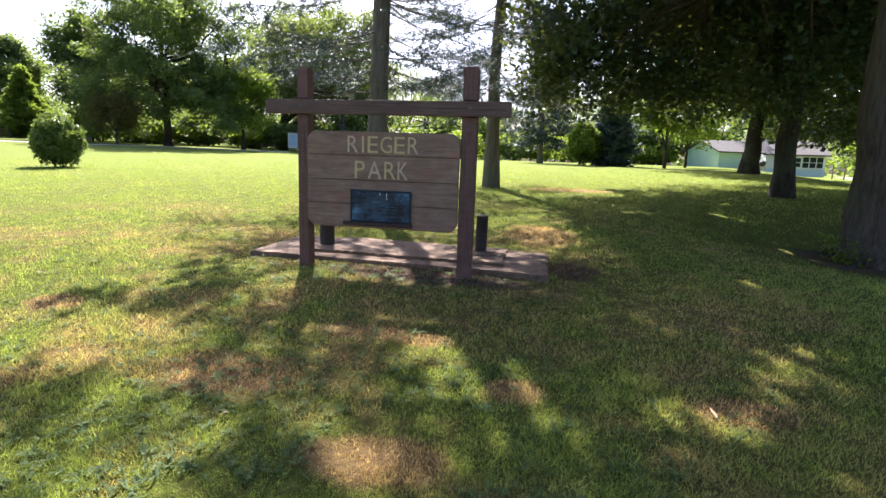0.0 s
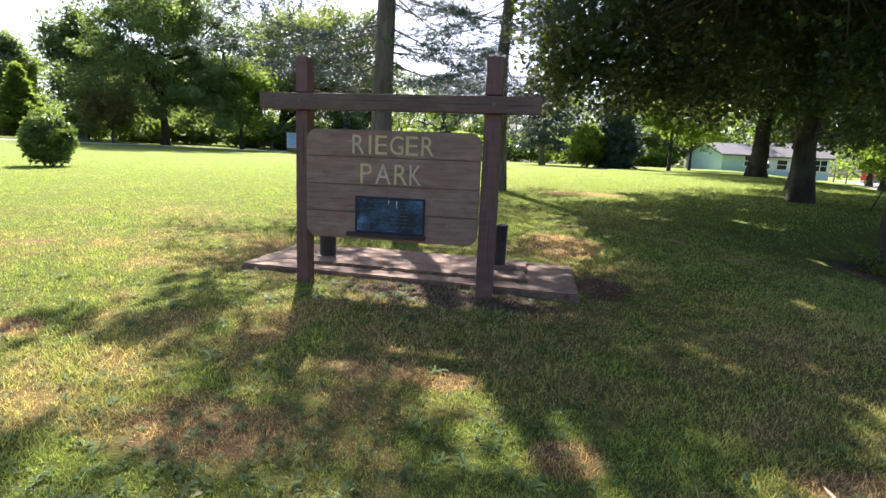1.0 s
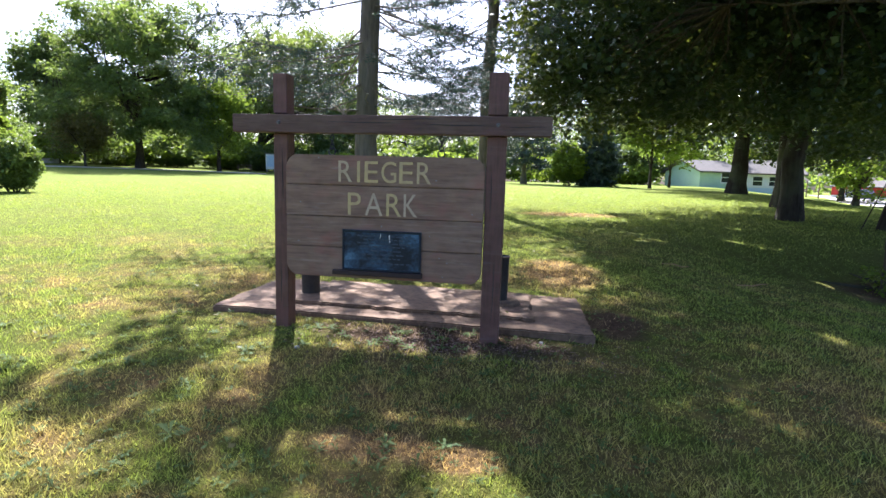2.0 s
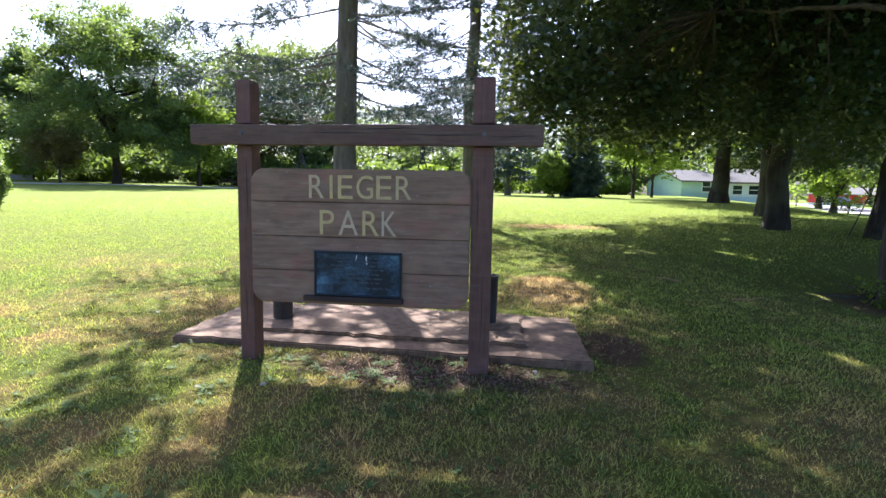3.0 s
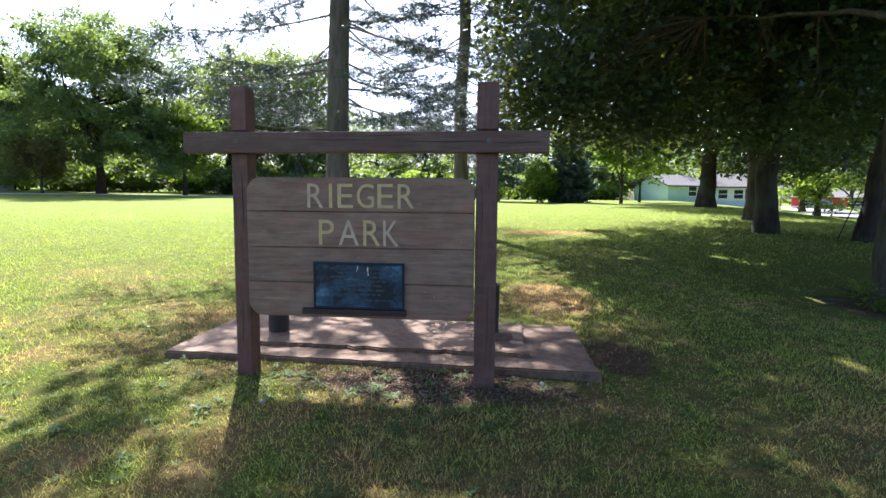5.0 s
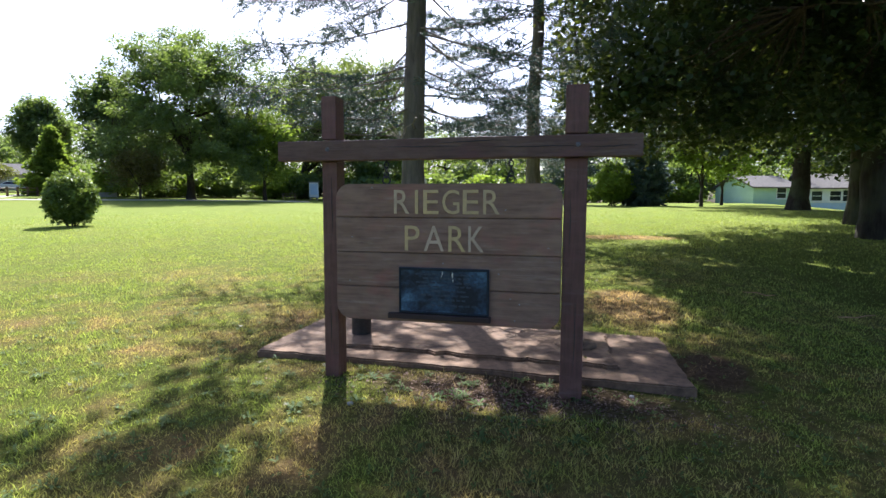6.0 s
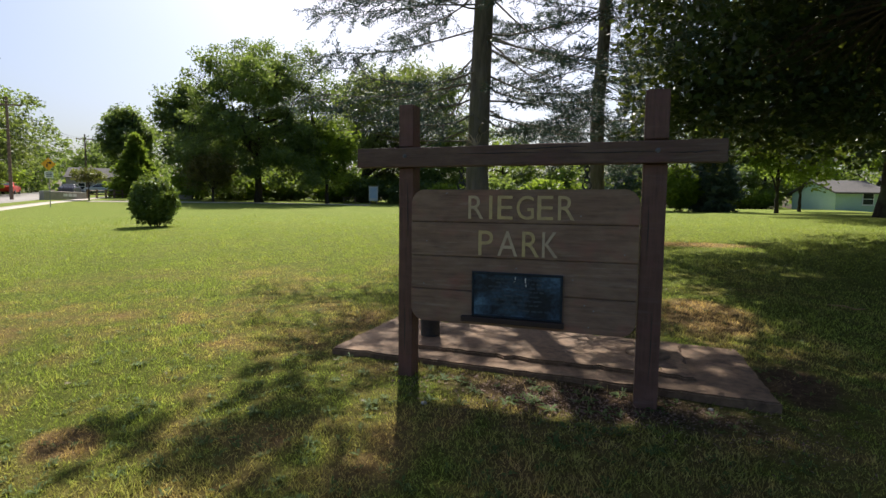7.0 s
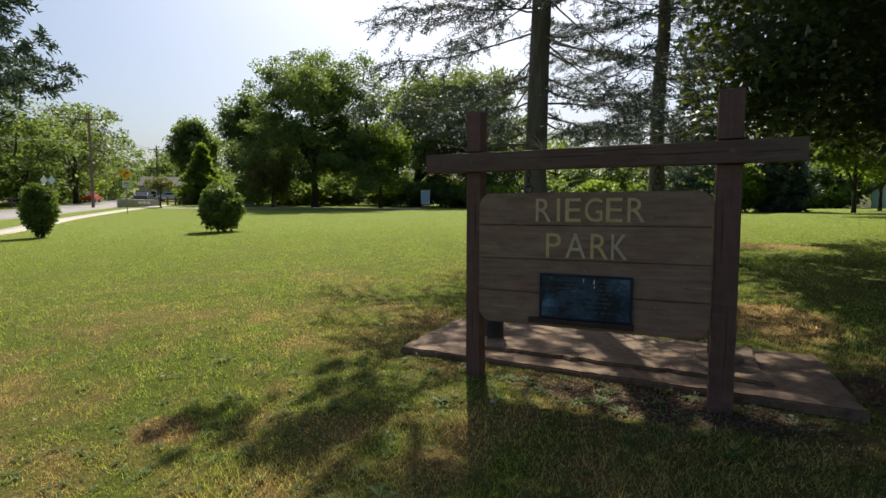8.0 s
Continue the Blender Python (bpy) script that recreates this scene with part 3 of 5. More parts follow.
def shrub(place, radius, tall, label, seed=1, leaf=SHRUB, n=9000, size=0.11, name="bush", stems=7, category="bush", group="", squeeze=1.0):
    """A round bush: stems from the ground and a ragged ball of leaves."""
    rng = np.random.default_rng(seed)
    x, y = place
    b = thing(name, (x, y, ground_z(x, y) - 0.02), label, category, group)
    wood = []
    for i in range(stems):
        a = i * 2.4
        e = np.array([math.cos(a) * radius * 0.6, math.sin(a) * radius * 0.6, tall * rng.uniform(0.5, 0.85)])
        wood.append(tube_arrays(bent(rng, (math.cos(a) * 0.1, math.sin(a) * 0.1, -0.1), e, 5, 0.06), 0.03 * np.array([1, 0.8, 0.6, 0.4, 0.15]), 5))
    tagged(smooth(part("branchwork", np_mesh("branchwork", *join_arrays(wood)), DARK_BARK, b)), kind="stuff")
    d = rng.normal(0, 1, (n, 3))
    d /= np.linalg.norm(d, axis=1)[:, None]
    lump = np.array([noise.noise(Vector(v * 2.6) + Vector((seed, 2, 0))) for v in d])
    r = rng.uniform(0.45, 1, n) ** 0.5 * (0.92 + 0.3 * lump)
    z0 = tall * 0.52
    C = d * r[:, None] * np.array([radius, radius, tall * 0.5])
    taper = np.where(C[:, 2] < 0, 1 + 0.25 * squeeze * C[:, 2] / tall, 1.0)
    C[:, :2] *= taper[:, None]
    C[:, 2] += z0
    V, F = leaf_arrays(rng, C, size, LEAF, 0.6)
    part("foliage", np_mesh("foliage", V, F), leaf, b)
    return b

# ---- the park sign ----
SIGN = thing("park_sign", (0, 0, 0), "brown stained timber sign with yellow letters and a bronze plaque", "sign")


def post(x, wide, z0, z1, label):
    a, b = x - wide / 2, x + wide / 2
    bm = boxed((a, 0.0, z0 - 0.35), (b, 0.14, 1.558), 0.007, 2)
    box(bm, (a + 0.001, 0.040, 1.552), (b - 0.001, 0.139, 1.725))
    box(bm, (a, 0.0, 1.715), (b, 0.14, z1), 0.009, 2)
    rng = random.Random(int(wide * 1000))
    for v in bm.verts:
        v.co.x += rng.uniform(-0.0012, 0.0012) + 0.004 * noise.noise(Vector((x, v.co.z * 0.8, 0)))
        v.co.y += rng.uniform(-0.0012, 0.0012)
    return part("post", bm, POST_WOOD, SIGN, label)


post(-0.862, 0.112, 0.0, 2.018, "square-cut reddish-brown stained post with a bevelled top")
post(0.842, 0.144, 0.0, 2.022, "square-cut reddish-brown stained post")

for px, z0, z1 in ((0.852, 0.16, 0.62), (0.812, 1.0, 1.3), (-0.868, 0.2, 0.55), (-0.845, 1.05, 1.45)):
    P = np.stack([px + np.cumsum(np.random.normal(0, 0.001, 12)), np.full(12, -0.0005), np.linspace(z0, z1, 12)], -1)
    part("crack", tube_mesh("crack", P, 0.0026 * np.sin(np.linspace(0.15, 3.0, 12)) + 0.0004, 5), INK, SIGN)

# the crossbeam, let into the posts, its top edge worn and split
bm = boxed((-1.236, -0.052, 1.562), (1.238, 0.036, 1.702), 0.008, 2)
bmesh.ops.subdivide_edges(bm, edges=[e for e in bm.edges if abs(e.verts[0].co.x - e.verts[1].co.x) > 1], cuts=24)
for v in bm.verts:
    if abs(v.co.x) < 1.2:
        v.co.z += 0.004 * noise.noise(Vector((v.co.x * 3, v.co.z * 4, 1)))
        v.co.y += 0.003 * noise.noise(Vector((v.co.x * 4, v.co.z * 4, 7)))
beam = part("crossbeam", bm, BEAM_WOOD, SIGN, "weathered brown crossbeam with drying cracks")
for cx0, cx1, cz in ((-0.45, 0.12, 1.652), (0.30, 0.83, 1.640), (0.90, 1.20, 1.628), (-0.05, 0.42, 1.668)):
    n = 14
    P = np.stack([np.linspace(cx0, cx1, n), np.full(n, -0.0525), cz + np.cumsum(np.random.normal(0, 0.0016, n))], -1)
    part("crack", tube_mesh("crack", P, 0.0028 * np.sin(np.linspace(0.15, 3.0, n)) + 0.0005, 5), INK, beam)
for bx in (-0.85, 0.85):
    bm = cylinder(bmesh.new(), (bx, -0.058, 1.640), 0.015, 0.008, 20, axis="y")
    cylinder(bm, (bx, -0.065, 1.640), 0.008, 0.009, 6, axis="y")
    part("bolt", bm, PIPE_STEEL, SIGN, "round steel bolt head")

# the hanging board: four planks with rounded outer corners
BX0, BX1, BZ0, BZ1, CORNER = -0.802, 0.765, 0.442, 1.402, 0.105
seams = [BZ0, 0.682, 0.925, 1.168, BZ1]


def corner_x(z):
    """How far the rounded corner draws the edge in at height z."""
    d = max(BZ0 + CORNER - z, z - (BZ1 - CORNER), 0)
    return CORNER - math.sqrt(max(CORNER ** 2 - d ** 2, 0)) if d else 0.0


for k in range(4):
    z0, z1 = seams[k] + 0.002, seams[k + 1] - 0.002
    zs = sorted(set([z0, z1] + [z for z in (BZ0 + CORNER * (1 - math.cos(a)) for a in np.linspace(0, math.pi / 2, 9)) if z0 < z < z1]
                    + [z for z in (BZ1 - CORNER * (1 - math.cos(a)) for a in np.linspace(0, math.pi / 2, 9)) if z0 < z < z1]))
    bm = bmesh.new()
    ring = [bm.verts.new((BX0 + corner_x(z), -0.032, z)) for z in zs] + [bm.verts.new((BX1 - corner_x(z), -0.032, z)) for z in reversed(zs)]
    f = bm.faces.new(ring)
    ext = bmesh.ops.extrude_face_region(bm, geom=[f])
    bmesh.ops.translate(bm, vec=(0, 0.042, 0), verts=[v for v in ext["geom"] if isinstance(v, bmesh.types.BMVert)])
    bmesh.ops.recalc_face_normals(bm, faces=bm.faces)
    long = [e for e in bm.edges if abs(e.verts[0].co.y - e.verts[1].co.y) < 1e-5]
    bmesh.ops.bevel(bm, geom=long, offset=0.006, segments=2, affect="EDGES")
    bmesh.ops.translate(bm, vec=(0, (-0.0012, 0.0016, -0.0008, 0.001)[k], 0), verts=bm.verts)
    part("plank", bm, BOARD_WOOD, SIGN)
for nx, nz in ((-0.53, 1.375), (0.40, 1.225), (0.36, 0.80), (0.44, 0.635), (0.50, 0.60), (0.47, 0.49), (-0.70, 0.72), (0.68, 0.98), (-0.68, 1.03), (-0.02, 0.86)):
    part("nail", cylinder(bmesh.new(), (nx, -0.0365, nz), 0.0045, 0.006, 8, axis="y"), STEEL, SIGN)
# added unseen panel, keeps daylight from showing through the plank seams
part("backing", boxed((BX0 + 0.004, 0.0125, 0.56), (BX1 - 0.004, 0.020, 1.29), 0.002), DARK_WOOD, SIGN)
for kx in (-0.62, 0.60):
    part("batten", boxed((kx - 0.045, 0.021, 0.50), (kx + 0.045, 0.045, 1.34), 0.004), BOARD_WOOD, SIGN)


def letter(ch, x0, x1, z0, z1):
    """One routed letter, fitted into its width and height."""
    cu = bpy.data.curves.new("letter", "FONT")
    cu.body, cu.extrude, cu.offset, cu.resolution_u = ch, 0.02, -0.001, 4
    tmp = new("letter", cu)
    bpy.context.view_layer.update()
    me = bpy.data.meshes.new_from_object(tmp.evaluated_get(bpy.context.evaluated_depsgraph_get()))
    bpy.data.objects.remove(tmp)
    co = np.empty(len(me.vertices) * 3)
    me.vertices.foreach_get("co", co)
    co = co.reshape(-1, 3)
    lo, hi = co.min(0), co.max(0)
    u = (co - lo) / (hi - lo)
    out = np.stack([x0 + u[:, 0] * (x1 - x0), -0.0345 - 0.003 * u[:, 2], z0 + u[:, 1] * (z1 - z0)], -1)
    me.vertices.foreach_set("co", out.ravel())
    me.materials.clear()
    me.update()
    return part("letter", me, LETTER, SIGN, "faded yellow painted letter " + ch)


for ch, a, b in (("R", 609, 638), ("I", 648.5, 654.5), ("E", 664, 692), ("G", 699, 730), ("E", 736, 764), ("R", 772, 801)):
    letter(ch, -0.368 + (a - 609) * 0.0038, -0.368 + (b - 609) * 0.0038, 1.196, 1.358)
for ch, a, b in (("P", 630, 657), ("A", 665, 701), ("R", 709, 739), ("K", 744, 771)):
    letter(ch, -0.291 + (a - 630) * 0.0039, -0.291 + (b - 630) * 0.0039, 0.943, 1.115)

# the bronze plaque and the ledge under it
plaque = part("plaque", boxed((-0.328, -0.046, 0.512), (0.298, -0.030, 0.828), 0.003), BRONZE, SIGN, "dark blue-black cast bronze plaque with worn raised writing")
for lo, hi in (((-0.330, -0.054, 0.812), (0.300, -0.0455, 0.830)), ((-0.330, -0.054, 0.510), (0.300, -0.0455, 0.526)),
               ((-0.330, -0.0535, 0.526), (-0.314, -0.0455, 0.812)), ((0.284, -0.0535, 0.526), (0.300, -0.0455, 0.812))):
    part("rim", boxed(lo, hi, 0.003), BRONZE_EDGE, plaque)
rng = random.Random(5)
for z, x0, x1 in ((0.778, -0.21, 0.18), (0.752, -0.16, 0.14), (0.722, -0.21, 0.20), (0.696, -0.19, 0.18), (0.664, -0.10, 0.12), (0.634, -0.18, 0.15), (0.604, -0.12, 0.14), (0.566, -0.10, 0.20)):
    x = x0
    while x < x1:
        w = rng.uniform(0.02, 0.06)
        part("raised_line", boxed((x, -0.0485, z), (min(x + w, x1 + 0.02), -0.0455, z + 0.011), 0.001), BRONZE_TEXT, plaque)
        x += w + 0.012
part("ledge", boxed((-0.405, -0.072, 0.470), (0.312, -0.030, 0.508), 0.005, 2), DARK_WOOD, SIGN, "dark wooden ledge under the plaque")
for sx, sz, ln, w in ((-0.022, 0.805, 0.030, 0.006), (0.048, 0.800, 0.040, 0.008), (0.052, 0.755, 0.018, 0.007), (-0.028, 0.778, 0.012, 0.004)):
    P = np.array([(sx + 0.002 * math.sin(i * 2), -0.0475, sz - ln * i / 5) for i in range(6)])
    part("dropping", tube_mesh("dropping", P, w * np.array([0.3, 0.9, 1, 0.8, 0.6, 0.2]) * 0.6, 6), CHALK, plaque, "white bird dropping streak")


# hanging hardware between beam and board
def link(centre, turn, parent):
    P = [(centre[0] + 0.015 * math.cos(a) * math.cos(turn), centre[1] + 0.015 * math.cos(a) * math.sin(turn), centre[2] + 0.021 * math.sin(a)) for a in np.linspace(0, 2 * math.pi, 17)]
    return part("link", tube_mesh("link", P, np.full(17, 0.005), 6), PIPE, parent)


for hx in (-0.43, 0.43):
    chain = part("chain", tube_mesh("chain", [(hx, -0.008, 1.545), (hx, -0.008, 1.575)], (0.007, 0.007), 8), PIPE, SIGN, "short dark steel hanging chain")
    for i in range(3):
        link((hx, -0.008, 1.530 - i * 0.034), (i % 2) * math.pi / 2, chain)
    P = [(hx + 0.027 * math.cos(a), -0.010, 1.425 + 0.027 * math.sin(a)) for a in np.linspace(0, 2 * math.pi, 21)]
    part("eye", tube_mesh("eye", P, np.full(21, 0.006), 6), PIPE, chain)

# dry grass stems caught on top of the crossbeam
stems = thing("dry_stems", (-0.33, -0.008, 1.705), "tuft of dry grass stems caught on top of the crossbeam", "dry grass")
rng = np.random.default_rng(17)
STRAW = plain("dry_straw", (0.30, 0.23, 0.14), (0.48, 0.38, 0.25), 30.0, 0.9)
for i in range(16):
    a, ln = rng.uniform(0, 2 * math.pi), rng.uniform(0.06, 0.17)
    tip = (math.cos(a) * ln * 0.9, math.sin(a) * 0.03, rng.uniform(0.02, 0.11))
    part("stem", tube_mesh("stem", bent(rng, (math.cos(a) * 0.01, 0, -0.004), tip, 5, 0.05, 0.15), (0.0022, 0.002, 0.0017, 0.0013, 0.0006), 4), STRAW, stems)

# ---- slab and iron pipes ----
def slab_dip(x):
    return 0.035 * (x + 1.68) / 3.36


def ragged_slab(x0, x1, y0, y1, z0, z1, seed, wob=0.02):
    """A cast slab with a broken, rounded edge."""
    rng = np.random.default_rng(seed)
    pts = []
    for a, b, n in (((x0, y0), (x1, y0), 40), ((x1, y0), (x1, y1), 18), ((x1, y1), (x0, y1), 40), ((x0, y1), (x0, y0), 18)):
        for u in np.linspace(0, 1, n, endpoint=False):
            pts.append((a[0] + (b[0] - a[0]) * u + rng.normal(0, wob * 0.35), a[1] + (b[1] - a[1]) * u + rng.normal(0, wob * 0.35)))
    bm = bmesh.new()
    f = bm.faces.new([bm.verts.new((x, y, z1)) for x, y in pts])
    ext = bmesh.ops.extrude_face_region(bm, geom=[f])
    for v in [v for v in ext["geom"] if isinstance(v, bmesh.types.BMVert)]:
        v.co.z = z0
    bmesh.ops.recalc_face_normals(bm, faces=bm.faces)
    top = [e for e in bm.edges if e.verts[0].co.z > z1 - 1e-4 and e.verts[1].co.z > z1 - 1e-4]
    bmesh.ops.bevel(bm, geom=top, offset=0.012, segments=2, affect="EDGES")
    for v in bm.verts:   # sunk a little at one end
        v.co.z -= slab_dip(v.co.x)
    return bm


slab = part("concrete_slab", ragged_slab(-1.68, 1.68, 0.30, 1.70, -0.15, 0.055, 3), CONCRETE)
tagged(slab, "weathered pinkish concrete slab lying in the grass under the sign", "slab")
part("upper_slab", ragged_slab(-1.04, 1.18, 0.56, 1.60, 0.05, 0.085, 8, 0.035), CONCRETE, slab, "thin broken concrete topping")


def iron_pipe(x, y, tall, lean, label, r0=0.088, collar=0.0):
    p = thing("iron_pipe", (x, y, 0.085 - slab_dip(x)), label, "pipe", "iron pipes behind the sign")
    bm = bmesh.new()
    prof = [(r0, 0.0), (r0, tall - 0.02), (r0 + 0.003, tall - 0.015), (r0 + 0.003, tall), (r0 - 0.01, tall), (r0 - 0.012, tall - 0.02), (r0 - 0.014, 0.12), (0.0, 0.12)]
    vs = [bm.verts.new((r, 0, z)) for r, z in prof]
    for a, b in zip(vs, vs[1:]):
        bm.edges.new((a, b))
    bmesh.ops.spin(bm, geom=bm.verts[:] + bm.edges[:], cent=(0, 0, 0), axis=(0, 0, 1), angle=2 * math.pi, steps=28, use_merge=True)
    bmesh.ops.remove_doubles(bm, verts=bm.verts, dist=0.0005)
    bmesh.ops.recalc_face_normals(bm, faces=bm.faces)
    bmesh.ops.transform(bm, matrix=pose(0, 0, 0, *lean), verts=bm.verts)
    smooth(part("body", bm, PIPE, p))
    ring = [((r0 - 0.002) * math.cos(a), (r0 - 0.002) * math.sin(a), tall - 0.008) for a in np.linspace(0, 2 * math.pi, 29)]
    rim = tube_mesh("rim", ring, np.full(29, 0.008), 6)
    rim.transform(pose(0, 0, 0, *lean))
    part("rim", rim, RUST, p, "rusty rolled rim")
    if collar:
        smooth(part("collar", cylinder(bmesh.new(), (0.02, -0.05, -0.02), collar, 0.045, 32, collar * 0.9), CONCRETE, p, "low round mortar collar"))
    return p


iron_pipe(-1.015, 0.95, 0.42, (0, 0, 0), "short black iron pipe standing on the slab")
iron_pipe(0.875, 1.14, 0.46, (1, 1, 0), "black iron pipe with a rusty rim standing on the slab", 0.07, 0.19)

# ---- the near trees ----
def near_low(x, y):
    """How low the near maple's leaves hang: high over the lawn and the sign, low beyond it."""
    if y < 3.5 or x < 0.2:
        return 6.8
    return 2.9 + max(0, 1.6 - x) * 1.8 + max(0, 6 - y) * 0.9


NEAR = (7.06, 4.8)
broadleaf(NEAR, 19, 0.40, (-2.1, -1.2, 8.8, 8.6, 9.0, 7.0), "large old maple with furrowed grey-brown bark and a low spreading crown",
          seed=11, limbs=14, dappled=True, clumps=210, per=300, size=0.125, blob=0.95, fork=0.26, shape=LOBED, hollow=0.3, flare=1.38, lean=(-0.3, 0),
          boughs=[((6.8, 4.75, 4.2), (4.4, 6.1, 4.75), 0.06), ((6.9, 4.75, 3.9), (5.9, 4.9, 6.8), 0.15)], ridged=True, lowest=near_low, skirt=0.9,
          thin=lambda x, y, z: 1.0 if z < 6 and x > 0.6 else shade_at(x + SUN_DX * z, y - SUN_DY * z), drapes=[(1.5, 7.5, 6.0, 10.5, 3.1, 5.4, 44), (1.4, 2.5, 6.5, 8.6, 3.4, 4.7, 9), (2.0, 9, 4.5, 11.5, 5, 7.5, 60)],
          roof=[(-2.8, 10, -4.5, 3.5, 7.0, 11.0, 430)])
broadleaf((8.3, 11.6), 18, 0.28, (-0.6, 0.2, 7.9, 7.6, 7.4, 6.6), "tall shade maple with a dark flared trunk and hanging leaves",
          bark=DARK_BARK, dappled=True, seed=21, limbs=12, clumps=210, per=250, size=0.165, blob=0.95, fork=0.26, hollow=0.3, skirt=0.9, lowest=lambda x, y: 1.9, drapes=[(6.0, 14, 9, 16, 2.9, 5.2, 50), (2.6, 12, 8, 15, 4.6, 8, 90)],
          roof=[(1.5, 13, 1.5, 12, 7.0, 12.0, 420)])
broadleaf((10.3, 16.6), 17, 0.30, (-0.5, 0, 8.3, 6.5, 6.5, 6.6), "shade maple with a straight dark trunk", bark=DARK_BARK, dappled=True, seed=25, limbs=9, clumps=200, per=110, size=0.24, blob=1.05, fork=0.28, skirt=0.9, lowest=lambda x, y: 1.9, drapes=[(8, 17, 14, 21, 3.2, 6.0, 36), (13.2, 18, 19, 25, 2.5, 5.5, 45), (5, 17, 12, 22, 6, 13, 90)])
broadleaf((13.7, 29.8), 19, 0.5, (0, 0, 9.0, 8.5, 8.0, 7.4), "broad twin-stemmed maple with a wide buttressed foot", bark=DARK_BARK, seed=31, limbs=10, clumps=240, per=110, size=0.32, blob=1.2, fork=0.22, skirt=0.9, lowest=lambda x, y: 2.3, drapes=[(14, 24, 25, 33, 2.3, 6.5, 64)])
broadleaf((9.7, 9.95), 15, 0.2, (1.6, 0.5, 8.2, 5.5, 5.5, 5.8), "slender maple leaning away with a flared foot", bark=DARK_BARK, dappled=True, seed=37, limbs=8, clumps=150, per=110, size=0.22, blob=1.0, fork=0.34, lean=(0.9, 0.2), skirt=0.8, flare=1.2, lowest=lambda x, y: 3.0, drapes=[(8, 16, 6, 14, 5, 11, 80)])
conifer((-1.65, 4.95), 19, 0.20, 4.2, "tall pine with a straight grey trunk and thin open branches", low=2.6, whorls=30, arms=6, taper=0.92, seed=5, size=0.15, sprays=18, per=34, droop=0.19, dead=1, open_top=0.95, fine=8.2, bare=(10, 95))
conifer((-0.05, 11.2), 20, 0.21, 4.6, "tall pine with an open feathery crown", low=2.8, whorls=28, arms=6, taper=0.9, seed=9, size=0.16, sprays=18, per=34, droop=0.19, open_top=1.15, fine=9.0)

# ---- the field ----
shrub((-16.9, 12.1), 0.92, 2.0, "round dense green bush on the lawn", seed=3, n=10000, size=0.12, group="lawn bushes", squeeze=-0.7)
shrub((-21.6, 7.8), 0.66, 2.1, "upright leafy green bush on the lawn", seed=8, n=6000, size=0.13, group="lawn bushes", squeeze=2.6)
conifer((-19.2, 2.9), 18, 0.22, 4.6, "large blue-green spruce with layered hanging branches", low=4.7, whorls=22, arms=8, leaf=BLUE_NEEDLE, seed=15, size=0.36, sprays=14, per=28, droop=0.16, fat=2.3, fine=8.5, name="spruce_tree")
broadleaf((-37.7, 44.3), 19, 0.42, (-0.6, 0, 9.6, 10.2, 7.8, 8.2), "large maple in full leaf at the edge of the lawn", limbs=12, leaf=FAR_LEAF, bark=DARK_BARK, seed=41, clumps=340, per=150, size=0.28, blob=0.95, fork=0.2, skirt=0.6, lowest=lambda x, y: 2.8, drapes=[(-46, -31, 40, 49, 4.0, 7.0, 30), (-46.5, -41.5, 41, 47, 1.4, 5, 30), (-34, -29.5, 42, 46, 2.0, 8, 44), (-40, -33, 40.5, 43, 3.2, 7, 22), (-44, -31, 42, 47, 11, 17, 40)])
broadleaf((-31.0, 47.5), 11, 0.22, (0, 0, 6.2, 3.6, 3.6, 4.6), "small bright-leaved maple beside the larger one", leaf=LIME, bark=DARK_BARK, seed=43, clumps=110, per=70, size=0.36, blob=1.1, fork=0.2, limbs=6)
broadleaf((-49.6, 46.4), 17, 0.36, (0, 0, 8.2, 3.1, 3.1, 6.4), "tall narrow dark-leaved maple behind the lawn", leaf=FAR_LEAF, bark=DARK_BARK, seed=44, clumps=220, per=130, size=0.34, blob=0.95, fork=0.2, limbs=7)
broadleaf((-79.0, 63.0), 17, 0.45, (0, 0, 9, 4.6, 4.6, 7.2), "tall far maple beside the street", leaf=FAR_LEAF, bark=DARK_BARK, seed=45, clumps=200, per=80, size=0.5, blob=1.2, fork=0.2, limbs=7)
broadleaf((-34.0, 62.0), 19, 0.75, (4.5, 1, 11.6, 12.5, 9, 9.4), "old willow with grey-green hanging foliage", leaf=WILLOW, bark=DARK_BARK, seed=46, clumps=440, per=64, size=0.74, blob=1.5, fork=0.16, shape=SLIVER * np.array([2.0, 1, 1]), hang=1.6, name="willow_tree")
broadleaf((-40.0, 40.0), 6, 0.12, (0, 0, 3.3, 2.6, 2.6, 2.2), "small crab apple with bronze leaves", leaf=BRONZE_LEAF, bark=DARK_BARK, seed=47, clumps=60, per=60, size=0.28, blob=0.8, fork=0.25, limbs=5, name="apple_tree")
conifer((-55.8, 44.4), 7.4, 0.2, 3.7, "pale green cedar beside the street", low=0.5, whorls=20, arms=8, leaf=LIME, fat=3.0, seed=48, size=0.42, sprays=8, per=26, droop=0.0, name="cedar_tree", taper=0.95)
conifer((6.7, 39.9), 8.8, 0.2, 2.2, "dense blue-green spruce on the lawn", low=0.3, whorls=26, arms=9, leaf=BLUE_NEEDLE, fat=2.6, seed=49, size=0.36, sprays=8, per=22, droop=0.12, name="spruce_tree", taper=0.95)
shrub((4.5, 38.6), 1.4, 3.4, "bright yellow-green young tree against the spruce", seed=50, leaf=LIME, n=4000, size=0.26, name="young_tree", category="tree")
